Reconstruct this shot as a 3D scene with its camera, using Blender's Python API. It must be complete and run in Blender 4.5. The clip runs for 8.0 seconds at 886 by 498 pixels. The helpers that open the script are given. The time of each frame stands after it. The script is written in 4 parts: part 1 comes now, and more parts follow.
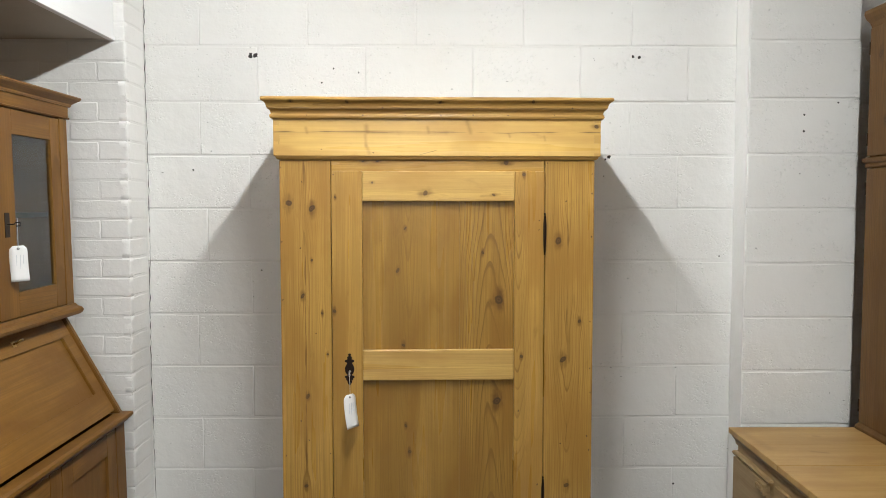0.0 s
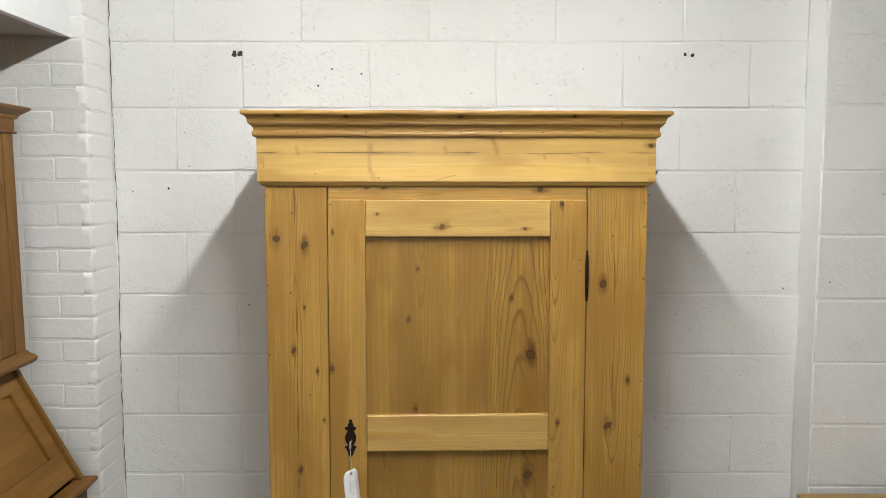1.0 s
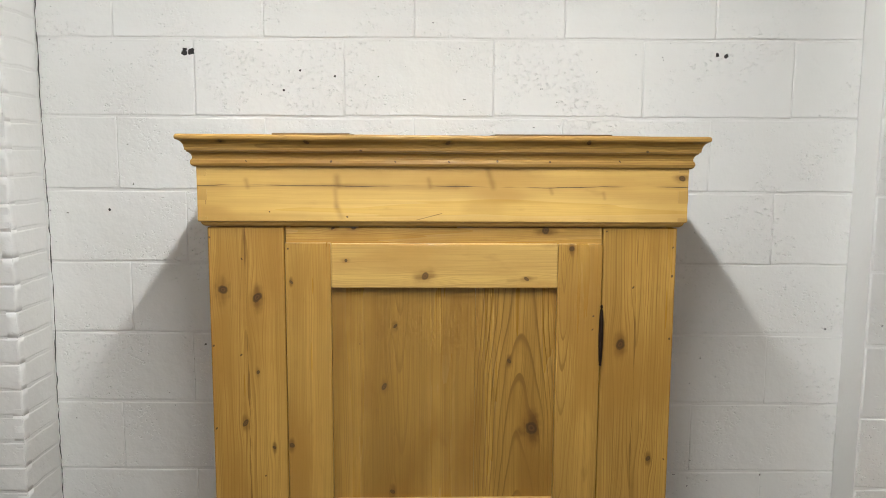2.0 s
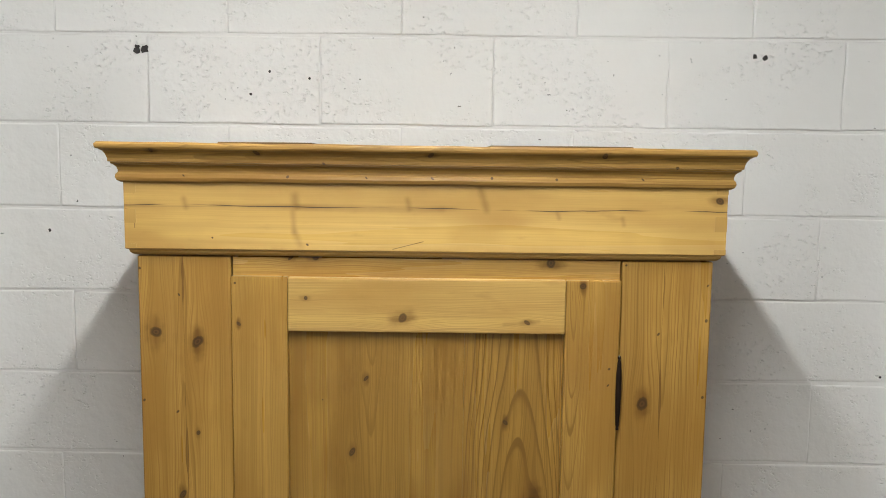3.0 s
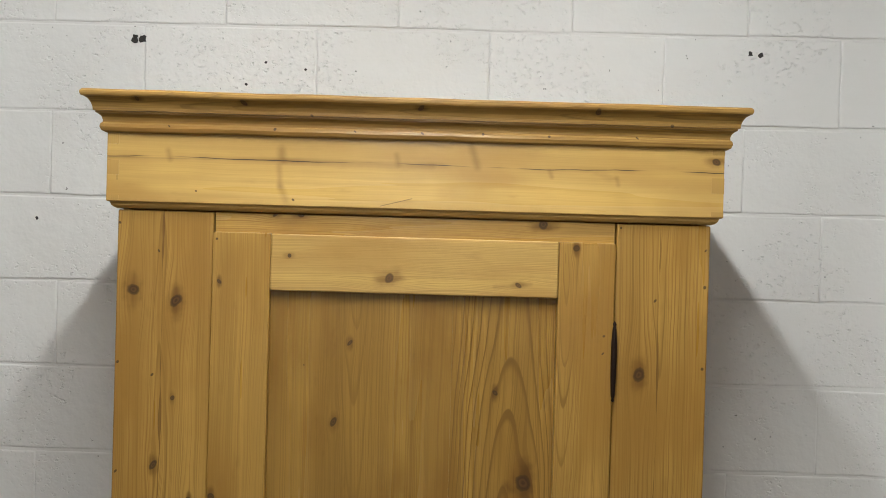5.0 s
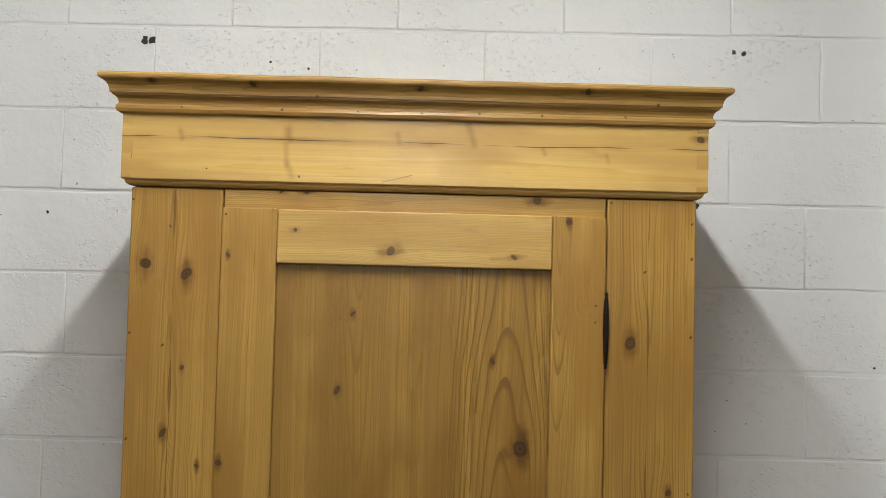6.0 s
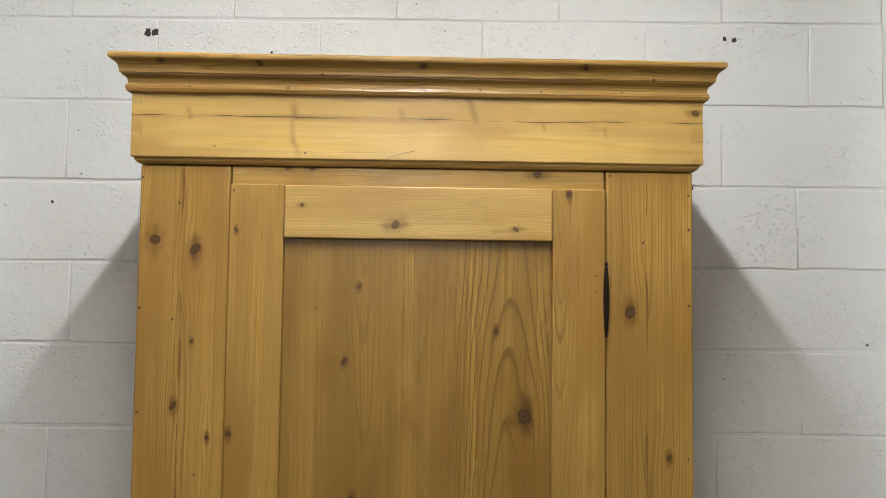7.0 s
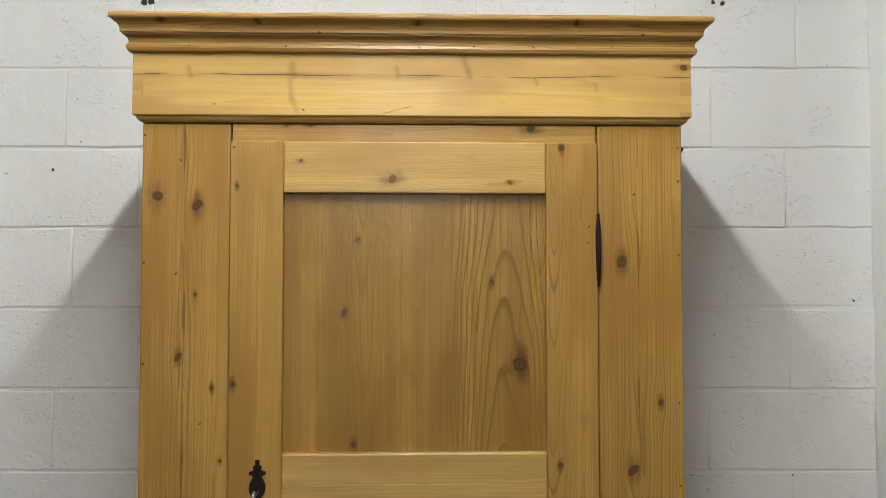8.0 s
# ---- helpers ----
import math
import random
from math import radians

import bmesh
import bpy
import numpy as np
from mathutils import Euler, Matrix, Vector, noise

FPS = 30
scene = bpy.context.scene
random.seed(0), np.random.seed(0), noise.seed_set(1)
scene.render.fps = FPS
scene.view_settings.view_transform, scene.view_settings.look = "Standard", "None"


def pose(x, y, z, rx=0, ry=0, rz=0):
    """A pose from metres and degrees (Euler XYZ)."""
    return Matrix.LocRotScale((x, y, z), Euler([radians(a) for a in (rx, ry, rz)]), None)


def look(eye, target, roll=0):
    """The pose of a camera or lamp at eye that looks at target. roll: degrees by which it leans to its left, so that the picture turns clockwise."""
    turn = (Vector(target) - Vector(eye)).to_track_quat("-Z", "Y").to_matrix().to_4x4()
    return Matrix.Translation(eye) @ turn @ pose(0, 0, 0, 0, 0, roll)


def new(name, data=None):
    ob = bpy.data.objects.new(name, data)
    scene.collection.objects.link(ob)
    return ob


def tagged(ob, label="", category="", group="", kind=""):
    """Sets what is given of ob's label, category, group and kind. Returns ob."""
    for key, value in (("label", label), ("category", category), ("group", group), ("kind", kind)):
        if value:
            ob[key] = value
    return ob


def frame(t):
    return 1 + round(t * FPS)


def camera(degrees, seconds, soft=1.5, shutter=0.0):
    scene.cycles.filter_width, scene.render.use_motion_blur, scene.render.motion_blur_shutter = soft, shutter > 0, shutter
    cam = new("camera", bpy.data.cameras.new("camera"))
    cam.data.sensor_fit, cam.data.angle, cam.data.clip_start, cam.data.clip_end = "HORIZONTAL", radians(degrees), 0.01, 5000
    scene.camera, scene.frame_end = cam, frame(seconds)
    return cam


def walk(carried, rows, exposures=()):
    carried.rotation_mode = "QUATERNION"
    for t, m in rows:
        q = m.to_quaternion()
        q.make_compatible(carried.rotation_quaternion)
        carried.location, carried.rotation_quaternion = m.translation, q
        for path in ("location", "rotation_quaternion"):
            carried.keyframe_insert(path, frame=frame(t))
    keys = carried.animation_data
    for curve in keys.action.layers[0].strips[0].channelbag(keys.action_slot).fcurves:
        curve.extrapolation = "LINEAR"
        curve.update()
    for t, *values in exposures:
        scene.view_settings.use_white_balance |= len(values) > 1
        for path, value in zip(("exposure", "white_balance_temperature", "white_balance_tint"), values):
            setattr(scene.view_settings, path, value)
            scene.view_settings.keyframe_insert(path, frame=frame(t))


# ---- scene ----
cam = camera(59.0, 8.0, soft=0.9)
PATH = [
    (0, (-0.011, -0.041, 1.56), (0.007, 1.956, 1.44), -0.0),
    (0.5, (-0.021, 0.233, 1.644), (-0.013, 2.228, 1.511), 0.0),
    (1, (-0.047, 0.449, 1.719), (-0.045, 2.442, 1.547), 0.0),
    (1.5, (-0.038, 0.658, 1.803), (-0.036, 2.646, 1.58), 0.1),
    (2, (-0.008, 0.872, 1.884), (-0.006, 2.856, 1.631), 0.3),
    (3.3, (0.064, 1.26, 1.875), (0.028, 3.25, 1.683), 0.9),
    (3.5, (0.071, 1.277, 1.846), (0.032, 3.268, 1.669), 1.0),
    (4, (0.071, 1.288, 1.784), (0.027, 3.284, 1.664), 1.3),
    (4.5, (0.078, 1.272, 1.722), (0.037, 3.271, 1.658), 1.6),
    (6, (0.076, 1.174, 1.543), (0.045, 3.173, 1.615), 1.4),
    (6.5, (0.063, 1.152, 1.501), (0.038, 3.149, 1.601), 1.0),
    (7, (0.055, 1.141, 1.461), (0.044, 3.138, 1.569), 0.7),
    (7.5, (0.053, 1.122, 1.429), (0.055, 3.119, 1.525), 0.4),
    (8, (0.051, 1.103, 1.389), (0.055, 3.101, 1.466), 0.0),
]
walk(cam, [(t, look(eye, target, roll)) for t, eye, target, roll in PATH],
     [(0.0, 0.11), (0.7, 0.03), (2.0, -0.14), (3.5, -0.33), (4.5, -0.37), (6.0, -0.33), (8.0, -0.24)])

# ---- light ----
WALL, FLOOR_Z, CEIL = 3.28, 0.0, 3.1
world = bpy.data.worlds.new("world")
world.use_nodes = True
world.node_tree.nodes["Background"].inputs["Color"].default_value = (0.9, 0.95, 1.0, 1)
world.node_tree.nodes["Background"].inputs["Strength"].default_value = 0.02
scene.world = world
scene.view_settings.exposure = 0.0
LAMP_POWER = 203.0
LAMP_COLOUR = (0.975, 1.0, 0.99, 1)


# ---- materials ----
class Nodes:
    """Short hand for building a node tree."""

    def __init__(self, name):
        self.mat = bpy.data.materials.new(name)
        self.mat.use_nodes = True
        self.tree = self.mat.node_tree
        self.bsdf = self.tree.nodes["Principled BSDF"]

    def put(self, socket, value):
        if isinstance(value, bpy.types.NodeSocket):
            self.tree.links.new(value, socket)
        elif value is not None:
            socket.default_value = value

    def m(self, op, a, b=None, c=None, clamp=False):
        n = self.tree.nodes.new("ShaderNodeMath")
        n.operation, n.use_clamp = op, clamp
        for s, v in zip(n.inputs, (a, b, c)):
            self.put(s, v)
        return n.outputs[0]

    def coords(self):
        n = self.tree.nodes.new("ShaderNodeTexCoord")
        s = self.tree.nodes.new("ShaderNodeSeparateXYZ")
        self.put(s.inputs[0], n.outputs["Object"])
        return n.outputs["Object"], s.outputs[0], s.outputs[1], s.outputs[2]

    def world_pos(self):
        return self.tree.nodes.new("ShaderNodeNewGeometry").outputs["Position"]

    def vec(self, x, y, z):
        n = self.tree.nodes.new("ShaderNodeCombineXYZ")
        for s, v in zip(n.inputs, (x, y, z)):
            self.put(s, v)
        return n.outputs[0]

    def scaled(self, v, s):
        n = self.tree.nodes.new("ShaderNodeVectorMath")
        n.operation = "MULTIPLY"
        self.put(n.inputs[0], v)
        n.inputs[1].default_value = s
        return n.outputs[0]

    def noise(self, v, scale, detail=3.0, rough=0.55):
        n = self.tree.nodes.new("ShaderNodeTexNoise")
        self.put(n.inputs["Vector"], v)
        n.inputs["Scale"].default_value, n.inputs["Detail"].default_value = scale, detail
        n.inputs["Roughness"].default_value = rough
        return n.outputs["Fac"]

    def voronoi(self, v, scale, rand=1.0):
        n = self.tree.nodes.new("ShaderNodeTexVoronoi")
        self.put(n.inputs["Vector"], v)
        n.inputs["Scale"].default_value, n.inputs["Randomness"].default_value = scale, rand
        return n.outputs["Distance"]

    def step(self, v, lo, hi):
        n = self.tree.nodes.new("ShaderNodeMapRange")
        n.interpolation_type = "SMOOTHSTEP"
        self.put(n.inputs["Value"], v)
        n.inputs["From Min"].default_value, n.inputs["From Max"].default_value = lo, hi
        return n.outputs[0]

    def mix(self, f, a, b):
        n = self.tree.nodes.new("ShaderNodeMix")
        n.data_type = "RGBA"
        self.put(n.inputs[0], f)
        self.put(n.inputs[6], (*a, 1) if isinstance(a, tuple) else a)
        self.put(n.inputs[7], (*b, 1) if isinstance(b, tuple) else b)
        return n.outputs[2]

    def random(self):
        return self.tree.nodes.new("ShaderNodeObjectInfo").outputs["Random"]

    def bump(self, h, strength, distance, normal=None):
        n = self.tree.nodes.new("ShaderNodeBump")
        n.inputs["Strength"].default_value, n.inputs["Distance"].default_value = strength, distance
        self.put(n.inputs["Height"], h)
        self.put(n.inputs["Normal"], normal)
        return n.outputs[0]

    def finish(self, colour=None, rough=None, normal=None, **more):
        self.put(self.bsdf.inputs["Base Color"], (*colour, 1) if isinstance(colour, tuple) else colour)
        self.put(self.bsdf.inputs["Roughness"], rough)
        self.put(self.bsdf.inputs["Normal"], normal)
        for k, v in more.items():
            self.put(self.bsdf.inputs[k.replace("_", " ").title().replace("Ior", "IOR")], v)
        return self.mat


def pine(name, along="z", heart=(0.0, 0.03, 0.03, 1.2), spacing=0.006, knots=(), crack=None, light=(0.485, 0.286, 0.079),
         dark=(0.155, 0.066, 0.011), strength=0.7, seed=0.0, rough=0.36, across=None, fade=9.0, wander=0.02, pith=None, marks=(), streaks=0.6, bold=0.60):
    """Old waxed pine. heart: across-grain place of the pith, its depth, its drift along the grain, and where that is taken;
    knots: (x, z, radius) in the thing's own metres; crack: height of a wandering split along the grain; fade: how far the bold figure reaches;
    pith: place and width of a resin streak along the grain; marks: stains as (x, z, x, z, half width, depth of colour)."""
    waxed = name.startswith("pine_")
    if waxed:
        light, dark = tuple(c * q for c, q in zip(light, (1.10, 1.08, 0.90))), tuple(c * q for c, q in zip(dark, (0.80, 0.78, 0.74)))
        rough -= 0.09
    grown = tuple((1 - bold) * a + bold * b for a, b in zip(light, dark))
    k = Nodes(name)
    pos, x, y, z = k.coords()
    u, v = (x, z) if along == "z" else (z, x)
    w = y
    if along == "y":
        u, v, w = (z, y, x) if across is None else (x, y, z)
    if across == "y":
        u, w = y, x
    low = k.noise(k.vec(k.m("MULTIPLY", u, 5.0), k.m("MULTIPLY_ADD", v, 1.6, seed), seed * 3.1), 1.0, 2.0)
    ue = k.m("MULTIPLY_ADD", k.m("SUBTRACT", low, 0.5), 0.024, u)
    shake = k.noise(k.vec(k.m("MULTIPLY", u, 26.0), k.m("MULTIPLY", v, 9.0), seed), 1.0, 2.0)
    ue = k.m("MULTIPLY_ADD", k.m("SUBTRACT", shake, 0.5), 0.005, ue)
    warp = k.m("MULTIPLY", k.m("SUBTRACT", k.noise(pos, 55.0, 2.0), 0.5), 1.1)
    core, rim, nail = None, None, None
    odd = random.Random(name)
    for kx, kz, r in knots:
        ku, kv = (kx, kz) if along == "z" else (kz, kx)
        du, dv = k.m("SUBTRACT", u, ku), k.m("SUBTRACT", v, kv)
        du2 = k.m("MULTIPLY", du, du)
        dv2 = k.m("MULTIPLY", dv, dv)
        lean = k.m("MULTIPLY_ADD", du, odd.uniform(-0.7, 0.7), dv)
        d = k.m("DIVIDE", k.m("SQRT", k.m("MULTIPLY_ADD", k.m("MULTIPLY", lean, lean), odd.uniform(0.6, 1.5), du2)), r * 0.92)
        if r < 0.004:
            nail = d if nail is None else k.m("MINIMUM", nail, d)
            continue
        far = k.m("DIVIDE", k.m("MULTIPLY_ADD", dv2, 0.10, du2), -(2.3 * r) ** 2)
        pull = k.m("POWER", 2.718, far)
        ue = k.m("SUBTRACT", ue, k.m("MULTIPLY", k.m("MULTIPLY", du, pull), 0.85))
        e = k.m("DIVIDE", k.m("SQRT", k.m("MULTIPLY_ADD", dv2, 0.22, du2)), r)
        core = d if core is None else k.m("MINIMUM", core, d)
        rim = e if rim is None else k.m("MINIMUM", rim, e)
    deep = k.m("MULTIPLY_ADD", k.m("SUBTRACT", v, heart[3]), heart[2], heart[1])
    drift = k.noise(k.vec(seed + 4.0, k.m("MULTIPLY", v, 2.6), 0.0), 1.0, 1.0)
    deep = k.m("ADD", deep, k.m("MULTIPLY_ADD", k.m("SUBTRACT", drift, 0.5), wander, w))
    off = k.m("SUBTRACT", ue, heart[0])
    ring = k.m("SQRT", k.m("ADD", k.m("MULTIPLY", off, off), k.m("MULTIPLY", deep, deep)))
    phase = k.m("DIVIDE", ring, spacing)
    uneven = k.noise(k.vec(phase, seed, 0.0), 0.45, 2.0)
    phase = k.m("MULTIPLY_ADD", uneven, 1.6, phase)
    saw = k.m("FRACT", phase)
    late = k.m("MULTIPLY", k.m("MULTIPLY_ADD", k.step(saw, 0.4, 0.9), 0.26, k.m("MULTIPLY", k.step(saw, 0.73, 0.9), 0.74)), k.m("SUBTRACT", 1.0, k.step(saw, 0.94, 1.0)))
    vary = k.noise(k.vec(k.m("MULTIPLY", phase, 0.6), k.m("MULTIPLY", v, 0.7), seed), 1.0, 1.0)
    late = k.m("MULTIPLY", late, k.m("MULTIPLY", k.m("MULTIPLY_ADD", k.step(vary, 0.25, 0.75), 0.5, 0.5), strength * 1.15), clamp=True)
    near = k.m("POWER", 2.718, k.m("MULTIPLY", k.m("MULTIPLY", off, off), -1.0 / fade ** 2))
    late = k.m("MULTIPLY", late, k.m("MULTIPLY_ADD", near, 0.8, 0.2))
    fibre = k.noise(k.vec(k.m("MULTIPLY", u, 420.0), k.m("MULTIPLY", v, 7.0), k.m("MULTIPLY", w, 420.0)), 1.0, 2.0)
    broad = k.noise(k.vec(k.m("MULTIPLY", u, 16.0), k.m("MULTIPLY", v, 0.9), seed + 2.0), 1.0, 3.0)
    mid = tuple(0.56 * a + 0.44 * b for a, b in zip(light, dark))
    col = k.mix(k.m("MULTIPLY", k.step(broad, 0.32, 0.68), 0.85), light, mid)
    col = k.mix(k.m("MULTIPLY", k.m("SUBTRACT", fibre, 0.35), 0.7, clamp=True), col, mid)
    streak = k.noise(k.vec(k.m("MULTIPLY", ue, 210.0), k.m("MULTIPLY", v, 1.3), seed), 1.0, 2.0)
    col = k.mix(k.m("MULTIPLY", k.step(streak, 0.5, 0.66), streaks), col, mid)
    hair = k.noise(k.vec(k.m("MULTIPLY", ue, 560.0), k.m("MULTIPLY", v, 1.1), seed + 9.0), 1.0, 1.0)
    col = k.mix(k.m("MULTIPLY", k.step(hair, 0.50, 0.62), 0.52 * min(1.0, streaks / 0.5)), col, grown)
    col = k.mix(late, col, grown)
    patch = k.noise(pos, 5.0, 3.0)
    col = k.mix(k.m("MULTIPLY", k.step(patch, 0.42, 0.75), 0.5), col, mid)
    grime = k.step(k.noise(k.vec(k.m("MULTIPLY", u, 40.0), k.m("MULTIPLY", v, 12.0), seed), 1.0, 3.0), 0.6, 0.8)
    col = k.mix(k.m("MULTIPLY", grime, 0.25), col, dark)
    amber = k.noise(k.vec(k.m("MULTIPLY", u, 9.0), k.m("MULTIPLY", v, 2.4), seed + 7.0), 1.0, 3.0)
    col = k.mix(k.m("MULTIPLY", k.step(amber, 0.45, 0.66), 0.75), col, tuple(c * q for c, q in zip(mid, (0.88, 0.80, 0.70))))
    if core is not None:
        feather = k.m("ADD", rim, warp)
        halo = k.m("SUBTRACT", 1.0, k.step(feather, 0.6, 2.0))
        col = k.mix(k.m("MULTIPLY", k.m("MULTIPLY", halo, k.m("MULTIPLY_ADD", k.step(streak, 0.35, 0.6), 0.6, 0.4)), 0.75), col, dark)
        shaky = k.m("ADD", core, k.m("MULTIPLY", warp, 0.75))
        eye = k.m("SUBTRACT", 1.0, k.step(shaky, 0.72, 1.08))
        eyes = k.m("SINE", k.m("MULTIPLY", shaky, 11.0))
        brown = k.mix(k.m("MULTIPLY_ADD", eyes, 0.35, 0.5), (0.105, 0.046, 0.017), (0.028, 0.012, 0.006))
        col = k.mix(k.m("MULTIPLY", eye, 0.88), col, brown)
        bark = k.m("MULTIPLY", k.step(shaky, 0.70, 0.9), k.m("SUBTRACT", 1.0, k.step(shaky, 0.98, 1.25)))
        col = k.mix(k.m("MULTIPLY", bark, 0.55), col, (0.022, 0.010, 0.005))
    if nail is not None:
        spot = k.m("SUBTRACT", 1.0, k.step(k.m("ADD", nail, warp), 0.6, 1.2))
        col = k.mix(k.m("MULTIPLY", spot, 0.85), col, (0.05, 0.022, 0.010))
    if pith is not None:
        run = k.noise(k.vec(k.m("MULTIPLY", v, 6.0), seed, 1.0), 1.0, 2.0)
        size = k.m("MULTIPLY", k.step(k.noise(k.vec(k.m("MULTIPLY", v, 7.0), seed, 5.0), 1.0, 2.0), 0.42, 0.68), pith[1])
        away = k.m("ABSOLUTE", k.m("SUBTRACT", u, k.m("MULTIPLY_ADD", k.m("SUBTRACT", run, 0.5), 0.012, pith[0])))
        inside = k.m("DIVIDE", away, k.m("ADD", size, 0.0002))
        col = k.mix(k.m("MULTIPLY", k.m("SUBTRACT", 1.0, k.step(inside, 0.85, 1.1)), 0.65), col, dark)
        edge = k.m("MULTIPLY", k.step(inside, 0.55, 0.9), k.m("SUBTRACT", 1.0, k.step(inside, 0.95, 1.25)))
        col = k.mix(k.m("MULTIPLY", edge, 0.5), col, (0.06, 0.024, 0.008))
    for ax, az, bx, bz, half, depth in marks:
        (au, av), (bu, bv) = ((ax, az), (bx, bz)) if along == "z" else ((az, ax), (bz, bx))
        eu, ev = bu - au, bv - av
        ll = eu * eu + ev * ev
        pu, pv = k.m("SUBTRACT", u, au), k.m("SUBTRACT", v, av)
        t = k.m("ADD", k.m("MULTIPLY", pu, eu / ll), k.m("MULTIPLY", pv, ev / ll), clamp=True)
        qu, qv = k.m("SUBTRACT", pu, k.m("MULTIPLY", t, eu)), k.m("SUBTRACT", pv, k.m("MULTIPLY", t, ev))
        dist = k.m("DIVIDE", k.m("SQRT", k.m("ADD", k.m("MULTIPLY", qu, qu), k.m("MULTIPLY", qv, qv))), half)
        dist = k.m("ADD", dist, k.m("MULTIPLY", warp, 1.0))
        stain = dark if half > 0.002 else (0.05, 0.022, 0.010)
        soft_edge = 2.4 if half > 0.002 else 1.7
        col = k.mix(k.m("MULTIPLY", k.m("SUBTRACT", 1.0, k.step(dist, -0.3, soft_edge)), depth * 0.85), col, stain)
    if crack is not None:
        wave = k.noise(k.vec(k.m("MULTIPLY", v, 3.5), seed, 0.0), 1.0, 4.0)
        line = k.m("ABSOLUTE", k.m("SUBTRACT", u, k.m("MULTIPLY_ADD", k.m("SUBTRACT", wave, 0.5), 0.016, crack)))
        gap = k.noise(k.vec(k.m("MULTIPLY", v, 6.0), 3.0, seed), 1.0, 2.0)
        thin = k.m("MULTIPLY", k.m("SUBTRACT", 1.0, k.step(line, 0.0003, 0.0012)), k.step(gap, 0.38, 0.55))
        soft = k.m("MULTIPLY", k.m("SUBTRACT", 1.0, k.step(line, 0.0, 0.009)), k.step(gap, 0.4, 0.7))
        col = k.mix(k.m("MULTIPLY", soft, 0.5), col, dark)
        col = k.mix(thin, col, (0.05, 0.025, 0.012))
    h = k.m("SUBTRACT", k.m("MULTIPLY", late, 0.3), k.m("MULTIPLY", fibre, 0.5))
    dent = k.noise(pos, 22.0, 2.0)
    nrm = k.bump(dent, 0.3, 0.003, k.bump(h, 0.3, 0.0012))
    return k.finish(col, k.m("MULTIPLY_ADD", broad, 0.16, rough - 0.06), nrm, specular_ior_level=0.48 if waxed else 0.3)


def painted(name, base, pits=1.0, seed=0.0, rough=0.6, scale=1.0):
    """White masonry paint over rough blocks: pits in patches, brush marks, a few bare dark pinholes."""
    k = Nodes(name)
    p = k.world_pos()
    where = k.step(k.noise(p, 6.0, 3.0), 0.43, 0.62)
    ragged = k.noise(k.scaled(p, (0.8, 0.8, 1.3)), 95.0 * scale, 3.0, 0.6)
    cell = k.m("ADD", k.voronoi(k.scaled(p, (0.7, 0.7, 1.2)), 70.0 * scale), k.m("MULTIPLY", k.m("SUBTRACT", k.noise(p, 130.0 * scale, 2.0), 0.5), 1.1))
    pit = k.m("MULTIPLY", k.m("MAXIMUM", k.step(ragged, 0.60, 0.70), k.m("SUBTRACT", 1.0, k.step(cell, 0.02, 0.24))), where)
    fine = k.noise(p, 160.0 * scale, 3.0)
    lump = k.noise(p, 14.0 * scale, 3.0)
    h = k.m("MULTIPLY_ADD", fine, 0.10, k.m("MULTIPLY", lump, 0.8))
    h = k.m("ADD", h, k.m("MULTIPLY", k.noise(p, 85.0 * scale, 1.0), k.m("MULTIPLY_ADD", where, 0.22 * pits, 0.10)))
    h = k.m("SUBTRACT", h, k.m("MULTIPLY", pit, 0.55 * pits))
    hole = k.m("MULTIPLY", k.step(k.noise(k.scaled(p, (1.0, 1.0, 1.3)), 62.0, 2.0), 0.745, 0.765), k.step(k.noise(p, 3.1, 2.0), 0.45, 0.6))
    dirt = k.step(k.noise(p, 2.2, 5.0), 0.35, 0.8)
    col = k.mix(k.m("MULTIPLY", dirt, 0.5), base, tuple(c * s for c, s in zip(base, (0.9, 0.89, 0.87))))
    # a trace of shade is painted into the hollows of the pits
    col = k.mix(k.m("MULTIPLY", pit, 0.05), col, tuple(c * 0.7 for c in base))
    tint = k.m("MULTIPLY", k.random(), 0.35)
    col = k.mix(tint, col, tuple(c * s for c, s in zip(base, (0.93, 0.93, 0.93))))
    col = k.mix(k.m("MULTIPLY", hole, 0.9 if pits > 0.3 else 0.0), col, (0.06, 0.055, 0.05))
    nrm = k.bump(h, 0.85, 0.0056)
    return k.finish(col, rough, nrm)


def plain(name, colour, rough=0.5, grain=0.1, size=30.0, metallic=0.0, shine=0.5):
    k = Nodes(name)
    p = k.world_pos()
    n = k.noise(p, size, 4.0)
    big = k.noise(p, size * 0.12, 3.0)
    col = k.mix(k.m("MULTIPLY", n, grain * 3, clamp=True), colour, tuple(c * 0.7 for c in colour))
    col = k.mix(k.m("MULTIPLY", k.step(big, 0.4, 0.8), grain * 2), col, tuple(c * 0.8 for c in colour))
    return k.finish(col, k.m("MULTIPLY_ADD", n, 0.2, rough - 0.1), k.bump(n, 0.2, 0.002), metallic=metallic, specular_ior_level=shine)


